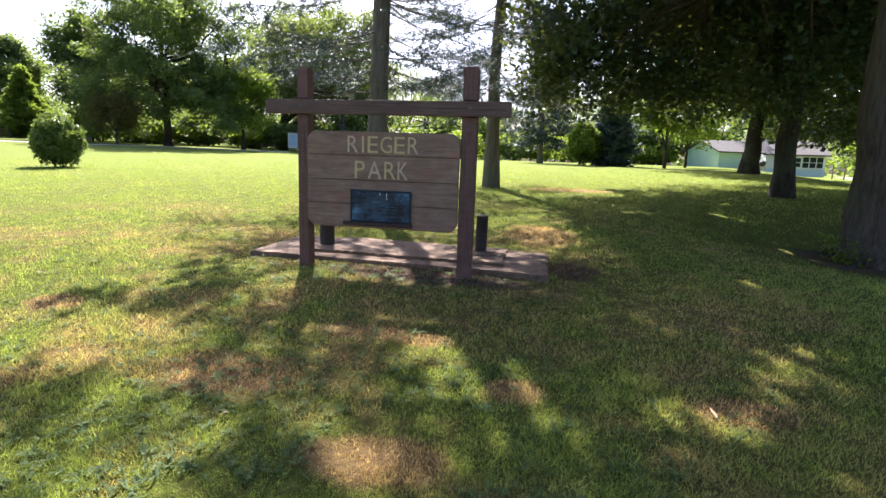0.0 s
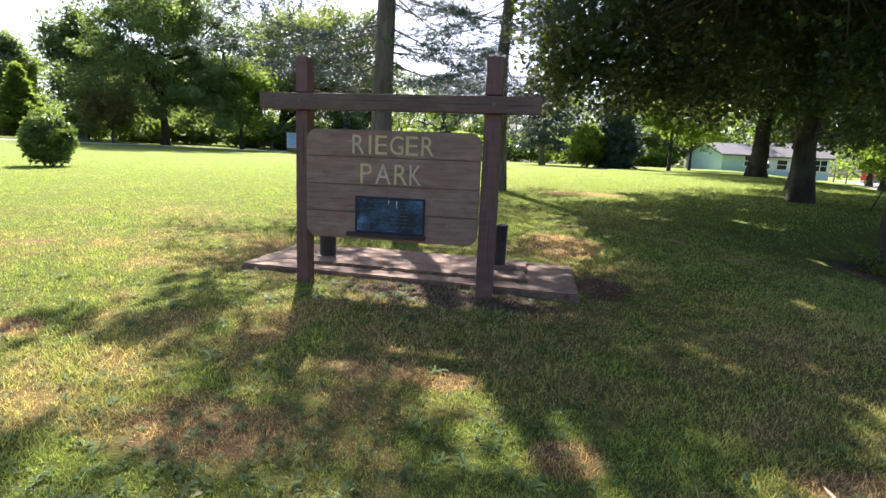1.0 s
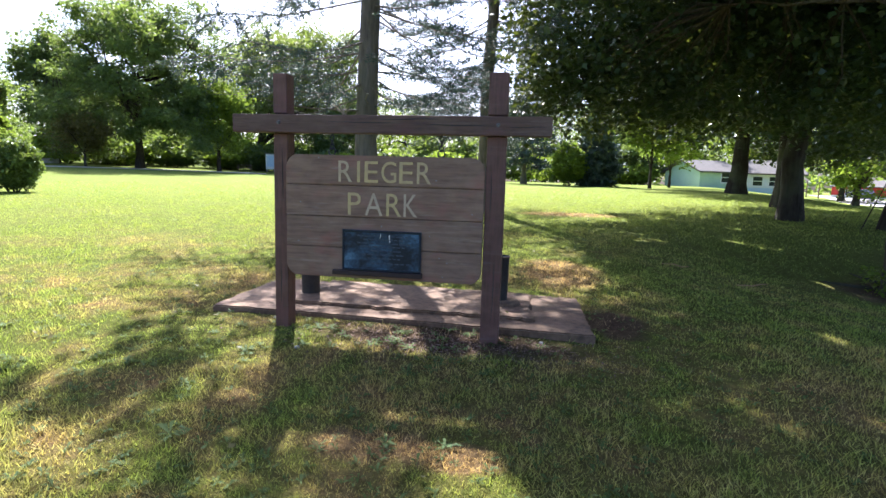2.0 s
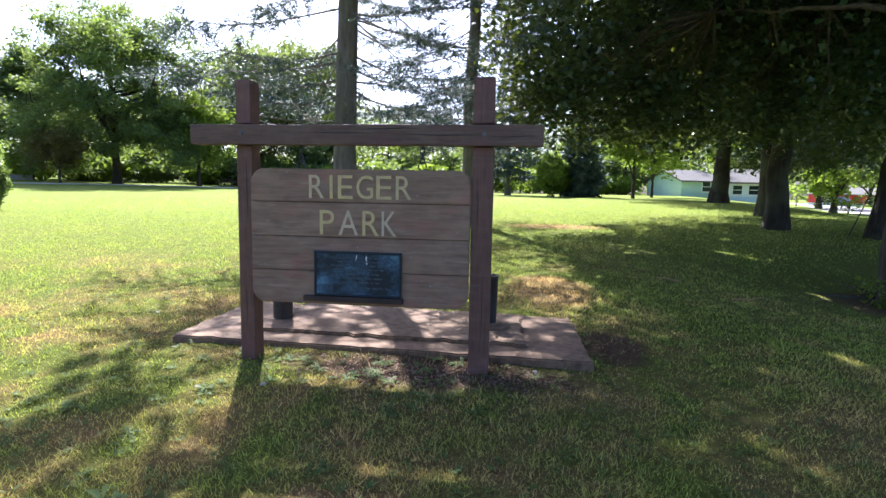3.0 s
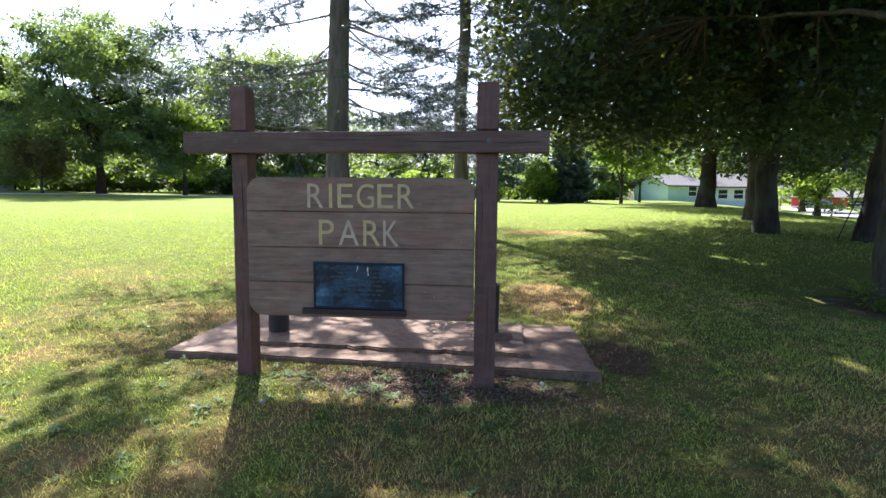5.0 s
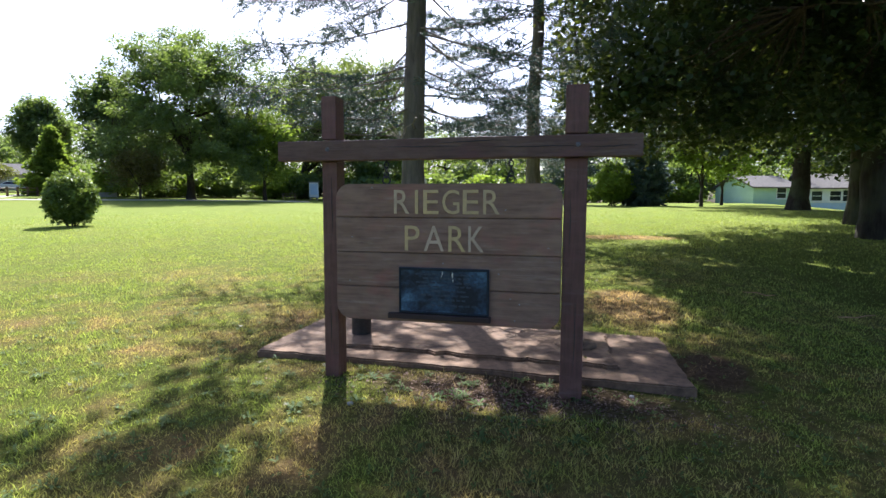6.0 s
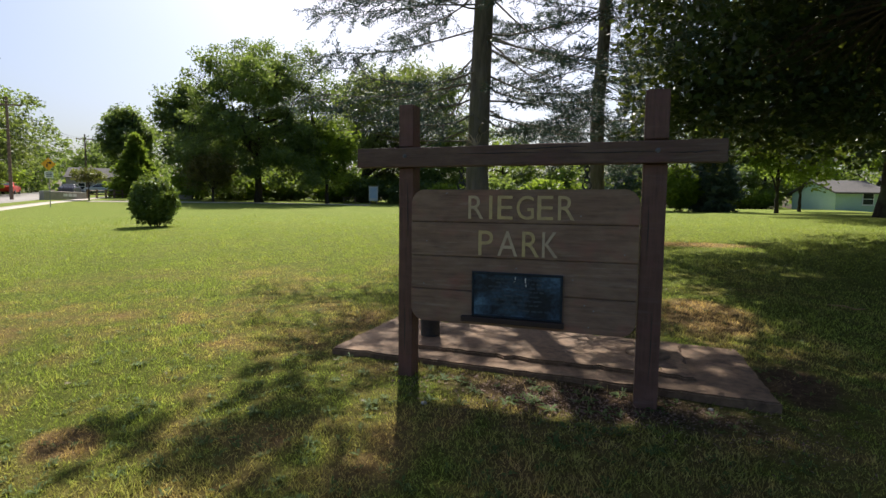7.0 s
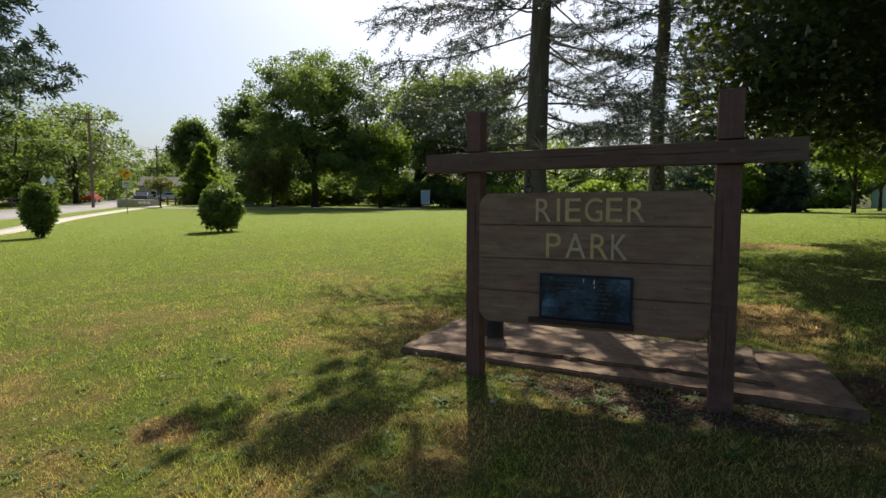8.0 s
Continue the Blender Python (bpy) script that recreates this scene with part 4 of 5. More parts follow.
broadleaf((10.2, 36.5), 8.5, 0.13, (0, 0, 4.9, 2.5, 2.3, 3.2), "young maple with sunlit yellow-green leaves", leaf=LIME, bark=DARK_BARK, seed=53, clumps=90, per=60, size=0.26, blob=0.7, fork=0.2, limbs=6, lowest=lambda x, y: 1.7)
broadleaf((13.0, 42.0), 7.0, 0.12, (0, 0, 4.0, 2.6, 2.4, 2.6), "young maple with sunlit yellow-green leaves", leaf=LIME, bark=DARK_BARK, seed=54, clumps=80, per=55, size=0.28, blob=0.7, fork=0.2, limbs=6, lowest=lambda x, y: 1.6)
conifer((1.0, 43.9), 12, 0.24, 3.4, "dark spruce with a bare lower stem", low=2.0, whorls=18, arms=7, seed=51, fat=2.6, size=0.36, sprays=7, per=18, droop=0.15, name="spruce_tree")

# ---- woods round the park ----
rng = random.Random(77)
WOODS = [(-22.5, 60, 8, 7), (-15, 66, 9, 8), (-8.5, 62, 8, 7.5), (-3, 72, 9, 8), (4, 78, 12, 9), (12, 70, 13, 9), (19, 82, 14, 10),
         (-27, 76, 12, 10), (-46, 78, 16, 11), (-58, 70, 15, 10), (-66, 66, 16, 10), (-100, 104, 17, 12), (-135, 84, 14, 12), (-86, 48, 17, 12),
         (-76, 33, 13, 9), (-66, 24, 15, 11), (-72, 12, 17, 12), (-60, 2, 12, 8), (-130, 60, 20, 14), (34, 74, 14, 10), (44, 60, 13, 9), (30, 47, 9, 6),
         (40, 36, 9, 7), (52, 44, 12, 9), (36, 20, 12, 8), (60, 90, 16, 12), (-140, 110, 22, 15), (-70, 110, 20, 15), (-30, 115, 20, 16), (10, 120, 20, 16), (50, 125, 20, 16), (-150, 40, 22, 15), (-120, 25, 18, 13), (-105, 10, 16, 12), (-150, 118, 15, 13), (-60, 92, 18, 13), (-120, 92, 13, 11), (-170, 90, 24, 17), (-90, 28, 14, 10), (-52, 64, 13, 9), (22, 67, 10, 8), (29, 71, 12, 9), (15.5, 64, 8, 7), (37, 62, 11, 8), (-107, 77, 11, 10), (-122, 104, 14, 12), (-63, 27.5, 12, 11), (-68, 36, 13, 10)]
for i, (x, y, h, w) in enumerate(WOODS):
    far = math.hypot(x, y)
    broadleaf((x, y), h, 0.2 + h * 0.012, (0, 0, h * 0.53, w * 0.62, w * 0.6, h * 0.46), "leafy woodland tree at the edge of the park",
              leaf=(FAR_LEAF, LIME, FAR_LEAF, WILLOW)[i % 4] if far < 90 else FAR_LEAF, bark=DARK_BARK, seed=100 + i, limbs=5, clumps=66, per=72 if far < 120 else 46,
              size=0.22 + far * 0.0027, blob=w * 0.125, fork=0.15, name="woodland_tree", group="woodland trees")
for i, (x, y, r, h) in enumerate([(-25.8, 57, 2.2, 2.6), (-34.5, 55, 2.4, 2.2), (-22, 56, 2.6, 3.0), (-44, 50, 3.0, 2.8), (-48, 52, 3, 2.4), (-19, 54, 2.5, 2.6), (-13.5, 55, 3, 3.4), (-8, 54, 2.6, 3.2), (-40, 53, 2.8, 2.4), (-53, 49, 2.4, 2.0), (9, 60, 3, 2.6), (14, 62, 3, 2.4), (-42, 57, 3.4, 5.0), (-36.5, 59, 3.2, 4.4), (-47.5, 58, 3.4, 5.2), (-52, 55, 3, 4.2), (-31, 57, 2.6, 3.2), (-64, 24, 3.6, 4.2), (-67.5, 30, 3.6, 4.5), (-71.5, 36, 3.6, 4.2), (-60, 18.5, 3.4, 4.0), (-77, 42, 3.6, 4.5), (-84, 50, 4, 5), (-57, 13, 3.4, 4.2)]
                              + [(-74 * math.sin(radians(a)), 74 * math.cos(radians(a)), 4.2, 4.4) for a in range(-12, 48, 4)]
                              + [(-67 * math.sin(radians(a)), 67 * math.cos(radians(a)), 3.6, 3.6) for a in range(-10, 48, 4)]
                              + [(-82 * math.sin(radians(a)), 82 * math.cos(radians(a)), 5.5, 7.5) for a in range(66, 90, 4)]):
    shrub((x, y), r, h, "undergrowth shrub below the trees", seed=200 + i, leaf=(FAR_LEAF, LIME)[i % 2], n=1250, size=0.5, name="undergrowth_shrub", group="undergrowth", category="shrub")

# the far woods that close the view all round, 180 to 230 m off
rng = np.random.default_rng(88)
n = 22000
a = rng.uniform(0, 2 * math.pi, n)
d = rng.uniform(180, 230, n)
top = np.array([11 + 7 * noise.noise(Vector((math.cos(v) * 9, math.sin(v) * 9, 2.0))) + 3 * noise.noise(Vector((math.cos(v) * 30, math.sin(v) * 30, 5.0))) for v in a])
C = np.stack([-d * np.sin(a), d * np.cos(a), rng.uniform(0, 1, n) ** 0.8 * top + 0.5], -1)
C[:, 2] += height(C[:, 0], C[:, 1])
V, F = leaf_arrays(rng, C, 2.2, LEAF * np.array([1.5, 1, 1]), 0.5)
tagged(part("distant_woods", np_mesh("distant_woods", V, F), FAR_LEAF), "band of distant leafy woods closing the view", "woods", kind="stuff")

# ---- street, paths ----
strip("road", [(-20, -45), (-31, -5), (-40, 13), (-55, 29), (-74, 46), (-110, 75), (-170, 120)], 3.4, ASPHALT, 0.03, "sunlit pale asphalt street past the park", "road", 60)
strip("pavement", [(-13, -40), (-22, 0), (-25.5, 8), (-34.5, 16), (-44, 26), (-58, 42), (-72, 56)], 0.6, PAVING, 0.03, "pale concrete footpath along the lawn", "footpath", 60)
strip("footpath", [(-46, 31), (-42, 35), (-37.5, 40.5), (-26, 48)], 1.2, PAVING, 0.03, "pale path across the lawn", "footpath", 30)
strip("road", [(30, -60), (31, 0), (32.5, 30), (37, 55), (50, 83), (75, 140)], 3.2, ASPHALT, 0.03, "sunlit pale street beyond the shade trees", "road", 60)


# ---- houses ----
def house(name, place, turn, wide, deep, eave, ridge, wall, label, windows, base=None):
    x, y = place
    h = thing(name, (x, y, ground_z(x, y) - 0.3), label, "house", "houses", turn)
    part("wall", boxed((0, 0, 0), (wide, deep, eave + 0.3), 0.01), wall, h)
    if base:
        part("plinth", boxed((-0.03, -0.03, 0), (wide + 0.03, 0.05, 0.75), 0.01), base, h)
    bm = bmesh.new()
    o = 0.35
    z0, z1 = eave + 0.3, ridge + 0.3
    prof = [(-o, z0 - 0.12), (-o, z0 + 0.02), (deep / 2, z1 + 0.06), (deep + o, z0 + 0.02), (deep + o, z0 - 0.12), (deep / 2, z1 - 0.08)]
    a = [bm.verts.new((-o, q, z)) for q, z in prof]
    b = [bm.verts.new((wide + o, q, z)) for q, z in prof]
    for i in range(6):
        j = (i + 1) % 6
        bm.faces.new((a[i], a[j], b[j], b[i]))
    bm.faces.new(a[::-1])
    bm.faces.new(b)
    bmesh.ops.recalc_face_normals(bm, faces=bm.faces)
    part("roof", bm, SHINGLE, h, "grey shingle gable roof")
    for sx in (0.0, wide):
        bm = bmesh.new()
        tri = [bm.verts.new((sx + d, q, z)) for d in (-0.02, 0.02) for q, z in ((0, z0), (deep, z0), (deep / 2, z1 - 0.1))]
        bm.faces.new(tri[:3])
        bm.faces.new(tri[3:])
        for i in range(3):
            j = (i + 1) % 3
            bm.faces.new((tri[i], tri[j], tri[3 + j], tri[3 + i]))
        part("gable", bm, wall, h)
    for wx, wz, ww, wh in windows:
        w = part("window", boxed((wx - 0.09, -0.05, wz - 0.09), (wx + ww + 0.09, 0.02, wz + wh + 0.09), 0.01), WHITE, h, "white-framed sash window")
        part("pane", boxed((wx, -0.065, wz + wh / 2 + 0.03), (wx + ww, -0.045, wz + wh)), GLASS, w)
        part("pane", boxed((wx, -0.065, wz), (wx + ww, -0.045, wz + wh / 2 - 0.03)), GLASS, w)
        part("sill", boxed((wx - 0.14, -0.12, wz - 0.14), (wx + ww + 0.14, 0.0, wz - 0.08), 0.01), WHITE, w)
    return h


house("house", (19.4, 55.0), 20, 4.8, 6.0, 1.65, 2.9, MINT, "small mint-green single-storey house with a grey shingle roof", [(2.6, 0.85, 0.95, 1.0)])
house("house", (25.2, 58.5), -8, 5.6, 7.0, 2.0, 3.6, WHITE, "small white single-storey house with a pale blue plinth", [(0.8, 1.0, 0.9, 0.95), (2.4, 1.0, 0.9, 0.95), (3.5, 0.95, 0.55, 1.1), (4.15, 0.95, 0.55, 1.1), (4.8, 0.95, 0.55, 1.1)], PALE_BLUE)
house("shop", (56, 100), -28, 18, 9, 2.0, 3.2, RED, "low far building with a bright red front", [(2, 0.8, 2, 1.0), (9, 0.8, 2, 1.0)], WHITE)
house("house", (-99, 66), 40, 9, 7, 3.0, 5.0, STONE, "far grey house behind street trees", [(2, 1, 1, 1.2), (5, 1, 1, 1.2)])


# ---- street furniture ----
def traffic_sign(x, y):
    z = ground_z(x, y)
    s = thing("traffic_sign", (x, y, z), "amber diamond turn sign over a pale plate on a steel post", "traffic sign", turn=60)
    part("post", boxed((-0.035, -0.02, -0.3), (0.035, 0.02, 3.9), 0.004), STEEL, s)
    bm = boxed((-0.40, -0.035, -0.40), (0.40, -0.022, 0.40), 0.01)
    bmesh.ops.transform(bm, matrix=Matrix.Translation((0, 0, 3.75)) @ pose(0, 0, 0, 0, 45), verts=bm.verts)
    d = part("diamond", bm, AMBER, s, "amber reflective diamond")
    P = [(-0.12, -0.045, 3.50), (-0.12, -0.045, 3.72), (-0.09, -0.045, 3.82), (0.02, -0.045, 3.86), (0.10, -0.045, 3.86)]
    part("arrow", tube_mesh("arrow", P, np.full(5, 0.045), 8), INK, d)
    bm = bmesh.new()
    f = bm.faces.new([bm.verts.new(v) for v in ((0.08, -0.05, 3.72), (0.08, -0.05, 4.0), (0.26, -0.05, 3.86))])
    bmesh.ops.translate(bm, vec=(0, 0.02, 0), verts=[v for v in bmesh.ops.extrude_face_region(bm, geom=[f])["geom"] if isinstance(v, bmesh.types.BMVert)])
    part("arrow_head", bm, INK, d)
    pl = part("plate", boxed((-0.33, -0.035, 2.55), (0.33, -0.022, 3.10), 0.005), WHITE, s, "pale plate with dark writing")
    for i in range(3):
        part("bar", boxed((-0.24, -0.042, 2.66 + i * 0.14), (0.24, -0.034, 2.73 + i * 0.14)), INK, pl)
    s.scale = (0.74, 0.74, 0.80)
    return s


traffic_sign(-37.6, 22.0)


def utility_pole(x, y, tall):
    p = thing("utility_pole", (x, y, ground_z(x, y) - 0.2), "weathered wooden utility pole with a crossarm", "utility pole", "utility poles", 35)
    part("shaft", tube_mesh("shaft", [(0, 0, 0), (0, 0, tall / 2), (0, 0, tall)], (0.15, 0.13, 0.10), 12), POLE_WOOD, p)
    part("crossarm", boxed((-1.2, -0.06, tall - 0.8), (1.2, 0.06, tall - 0.66), 0.01), POLE_WOOD, p)
    for dx in (-1.1, -0.5, 0.5, 1.1):
        part("insulator", cylinder(bmesh.new(), (dx, 0, tall - 0.66), 0.05, 0.14, 10, 0.03), STONE, p)
    return p


POLES = [(-52.4, 28.5), (-80, 56), (-30.5, -12), (-115, 84)]
for x, y in POLES:
    utility_pole(x, y, 9.5)
for (x0, y0), (x1, y1) in ((POLES[2], POLES[0]), (POLES[0], POLES[1]), (POLES[1], POLES[3])):
    for k, zz in enumerate((8.75, 8.75, 6.4)):
        o = (-1.1, 1.1, 0.2)[k]
        n = 20
        u = np.linspace(0, 1, n)
        P = np.stack([x0 + (x1 - x0) * u + 0.8 * o, y0 + (y1 - y0) * u - 0.5 * o, ground_z(x0, y0) + zz + (ground_z(x1, y1) - ground_z(x0, y0)) * u - 4 * 0.9 * u * (1 - u)], -1)
        tagged(part("overhead_cable", tube_mesh("overhead_cable", P, np.full(n, 0.02), 5), INK), "thin black overhead cable between poles", "cable", "overhead cables")


def rail_fence(a, b, posts, label):
    """Posts and two rails along a line."""
    z = ground_z(*a)
    f = thing("rail_fence", (a[0], a[1], z), label, "fence", "street fences")
    A, B = np.array([0, 0.0]), np.array(b, float) - np.array(a, float)
    for i in range(posts):
        q = A + (B - A) * i / (posts - 1)
        dz = ground_z(a[0] + q[0], a[1] + q[1]) - z
        part("fence_post", boxed((q[0] - 0.08, q[1] - 0.08, dz - 0.3), (q[0] + 0.08, q[1] + 0.08, dz + 1.0), 0.01), POLE_WOOD, f)
    for hz in (0.45, 0.85):
        P = [(A + (B - A) * u) for u in np.linspace(0, 1, 8)]
        part("rail", tube_mesh("rail", [(p[0], p[1], ground_z(a[0] + p[0], a[1] + p[1]) - z + hz) for p in P], np.full(8, 0.07), 6), POLE_WOOD, f)
    return f


rail_fence((-56.5, 43.5), (-74, 60), 9, "brown wooden rail fence along the footpath")
rail_fence((-47, 10), (-64, 31), 11, "dark rail fence across the street")
wall = part("parapet", boxed((-0.25, 0, -0.5), (0.25, 5.4, 0.78), 0.03), STONE)
wall.matrix_world = pose(-51.2, 30.3, ground_z(-51.8, 33), 0, 0, 15.3)
for y0, w in ((2.3, 0.55), (2.95, 0.5), (3.55, 0.45)):
    part("painted_mark", boxed((0.251, y0, 0.30), (0.258, y0 + w, 0.58), 0.002), WHITE, wall, "white painted mark")
rail_fence((-52.9, 36.0), (-55.8, 44.5), 7, "dark wooden rail fence along the footpath")
broadleaf((-48.6, 33.0), 3.2, 0.07, (0, 0, 2.5, 1.5, 1.5, 0.7), "small umbrella-shaped tree with bronze-green leaves", leaf=BRONZE_LEAF, bark=DARK_BARK, seed=61, clumps=36, per=50, size=0.2, blob=0.4, fork=0.5, limbs=6, name="apple_tree", hang=0.5)
pair = thing("lozenge_sign", (-38.6, 17.2, ground_z(-38.6, 17.2)), "pale blue and white lozenge sign on a steel post", "road sign", turn=66)
part("post", boxed((-0.03, -0.02, -0.3), (0.03, 0.02, 2.6), 0.004), STEEL, pair)
for dx in (-0.21, 0.21):
    bm = boxed((-0.2, -0.035, -0.2), (0.2, -0.022, 0.2), 0.005)
    bmesh.ops.transform(bm, matrix=Matrix.Translation((dx, 0, 2.45)) @ Matrix.Diagonal((0.72, 1, 1.15, 1)) @ pose(0, 0, 0, 0, 45), verts=bm.verts)
    part("lozenge", bm, WHITE if dx < 0 else PALE_BLUE, pair)
tagged(wall, "low grey concrete bridge parapet beside the street", "parapet")
for x, y, w in ((-49.9, 44.8, 3.2),):
    b = part("stone_bench", boxed((-w / 2, -0.3, -0.2), (w / 2, 0.3, 0.5), 0.04), STONE)
    b.matrix_world = pose(x, y, ground_z(x, y), 0, 0, 40)
    tagged(b, "low grey stone block seat at the edge of the lawn", "stone seat", "stone seats")
table = thing("picnic_table", (-29.8, 50.5, ground_z(-29.8, 50.5)), "weathered brown wooden picnic table at the edge of the lawn", "picnic table", turn=30)
for i in range(4):
    part("top_board", boxed((-0.9, -0.38 + i * 0.19, 0.72), (0.9, -0.20 + i * 0.19, 0.76), 0.006), POLE_WOOD, table)
for sy in (-0.78, 0.56):
    part("seat_board", boxed((-0.9, sy, 0.42), (0.9, sy + 0.24, 0.46), 0.006), POLE_WOOD, table)
for sx in (-0.65, 0.65):
    part("cross_bar", boxed((sx - 0.03, -0.78, 0.34), (sx + 0.03, 0.80, 0.42), 0.006), POLE_WOOD, table)
    for sy in (-1, 1):
        part("leg", tube_mesh("leg", [(sx, sy * 0.62, -0.05), (sx, sy * 0.25, 0.72)], (0.05, 0.05), 6), POLE_WOOD, table)
k = thing("notice_kiosk", (-28.9, 54.8, ground_z(-28.9, 54.8)), "white and pale blue notice cabinet on legs", "notice board", turn=28)
part("cabinet", boxed((-0.55, -0.3, 0.35), (0.55, 0.3, 2.1), 0.02), WHITE, k)
part("panel", boxed((-0.42, -0.33, 0.65), (0.42, -0.30, 1.95), 0.01), PALE_BLUE, k)
part("roof", boxed((-0.65, -0.4, 2.1), (0.65, 0.4, 2.2), 0.02), STONE, k)
for sx in (-0.42, 0.42):
    part("leg", boxed((sx - 0.06, -0.06, -0.2), (sx + 0.06, 0.06, 0.3)), STONE, k)


def car(x, y, turn, paint, label):
    c = thing("car", (x, y, ground_z(x, y) + 0.03), label, "car", "cars on the street", turn)
    prof = [(-2.1, 0.35), (-2.15, 0.75), (-1.95, 0.95), (-1.2, 1.02), (-0.55, 1.45), (0.95, 1.48), (1.75, 1.0), (2.1, 0.92), (2.15, 0.4), (1.9, 0.28), (-1.9, 0.28)]
    bm = bmesh.new()
    f = bm.faces.new([bm.verts.new((px, -0.86, pz)) for px, pz in prof])
    ext = bmesh.ops.extrude_face_region(bm, geom=[f])
    bmesh.ops.translate(bm, vec=(0, 1.72, 0), verts=[v for v in ext["geom"] if isinstance(v, bmesh.types.BMVert)])
    for v in bm.verts:
        if v.co.z > 1.2:
            v.co.y *= 0.78
    bmesh.ops.recalc_face_normals(bm, faces=bm.faces)
    bmesh.ops.bevel(bm, geom=bm.edges[:], offset=0.06, segments=2, affect="EDGES")
    part("body", bm, paint, c)
    for sy in (-1, 1):
        bm = bmesh.new()
        q = [bm.verts.new((px, sy * (0.865 - (pz - 1.02) * 0.36), pz)) for px, pz in ((-1.0, 1.04), (-0.5, 1.38), (0.9, 1.4), (1.45, 1.04))]
        bm.faces.new(q)
        part("side_window", bm, GLASS, c)
        for wx in (-1.3, 1.3):
            w = part("wheel", cylinder(bmesh.new(), (wx, sy * 0.80 - 0.1, 0.30), 0.31, 0.2, 20, axis="y"), RUBBER, c)
            part("rim", cylinder(bmesh.new(), (wx, sy * 0.80 - 0.11, 0.30), 0.18, 0.22, 14, axis="y"), STEEL, w)
    for (ax, az), (bx, bz), nm in (((-1.2, 1.03), (-0.58, 1.44), "windscreen"), ((1.70, 1.04), (1.0, 1.46), "rear_window")):
        bm = bmesh.new()
        s = 0.03 if ax > 0 else -0.03
        bm.faces.new([bm.verts.new(v) for v in ((ax + s, -0.7, az + 0.02), (bx + s, -0.56, bz), (bx + s, 0.56, bz), (ax + s, 0.7, az + 0.02))])
        part(nm, bm, GLASS, c)
    for sy in (-0.65, 0.65):
        part("tail_light", boxed((2.08, sy - 0.14, 0.68), (2.17, sy + 0.14, 0.84), 0.01), RED, c)
    return c


car(-72.9, 40.6, -42, RED, "bright red car on the street")
car(-71, 47, 132, DARK_CAR, "dark parked car far down the street")
car(-79, 57.5, 40, WHITE, "white parked car far down the street")


# ---- grass, weeds and litter ----
def in_slab(x, y):
    return (np.abs(x) < 1.66) & (y > 0.28) & (y < 1.60)


rng = np.random.default_rng(4)
n = 710000
r = 1.9 * (36 / 1.9) ** (rng.uniform(0, 1, n) ** 0.95)
a = np.radians(8 + rng.uniform(-64, 62, n))
bx, by = 1.2 - r * np.sin(a), -5.6 + r * np.cos(a)
bare = np.zeros(n, bool)
for x, y, rx, ry in BARE_SPOTS:
    bare |= (np.hypot((bx - x) / rx, (by - y) / ry) < 0.6) & (rng.uniform(0, 1, n) < 0.85)
keep = ~in_slab(bx, by) & ~bare & (rng.uniform(0, 1, n) < np.clip((38 - r) / 18, 0, 1))
bx, by, r = bx[keep], by[keep], r[keep]
n = len(bx)
C = np.stack([bx, by, height(bx, by) - 0.004], -1)
up = np.stack([rng.normal(0, 0.75, n), rng.normal(0, 0.75, n), np.ones(n)], -1)
up /= np.linalg.norm(up, axis=1)[:, None]
sidew = rng.normal(0, 1, (n, 3))
sidew[:, 2] = 0
sidew /= np.linalg.norm(sidew, axis=1)[:, None]
lush = 1 + 0.35 * np.sin(bx * 1.7 + 1) * np.cos(by * 1.3) + 0.2 * np.sin(bx * 5.1) * np.sin(by * 4.3)
clump = rng.uniform(0, 1, (640, 640))
clump = (clump + np.roll(clump, 1, 0) + np.roll(clump, 1, 1) + np.roll(clump, (1, 1), (0, 1))) / 4
clump = clump[(by / 0.07).astype(int) % 640, (bx / 0.07).astype(int) % 640]
tall = rng.uniform(0.015, 0.046, n) * lush * (1 + r * 0.02) * np.clip(0.1 + 1.8 * clump, 0.35, 1.9)
wide = rng.uniform(0.0008, 0.0018, n) * (1 + r * 0.26)
V = np.stack([C - sidew * wide[:, None], C + sidew * wide[:, None], C + up * tall[:, None]], 1).reshape(-1, 3)
grass = part("grass", np_mesh("grass", V, np.arange(len(V)).reshape(-1, 3)), BLADE)
tagged(grass, "short lawn grass, green with dry straw blades", "grass", kind="stuff")


def weed(x, y, seed, size):
    """A low rosette of broad leaves."""
    rng = np.random.default_rng(seed)
    w = thing("weed", (x, y, ground_z(x, y)), "low broad-leaved weed growing in the lawn", "weed", "lawn weeds")
    pieces = []
    for i in range(rng.integers(7, 13)):
        a, ln, e = i * 2.4 + rng.uniform(-0.3, 0.3), size * rng.uniform(0.6, 1.2), rng.uniform(0.2, 0.9)
        out = np.array([math.cos(a), math.sin(a), 0])
        sd_ = np.array([-math.sin(a), math.cos(a), 0]) * ln * 0.13
        mid, tip = out * ln * 0.55 + np.array([0, 0, ln * e * 0.6]), out * ln + np.array([0, 0, ln * e * 0.45])
        base = np.array([0, 0, 0.005])
        pieces.append((np.array([base, mid + sd_, tip, mid - sd_]), np.array([[0, 1, 2, 3]])))
    part("rosette", np_mesh("rosette", *join_arrays(pieces)), CRAB, w)


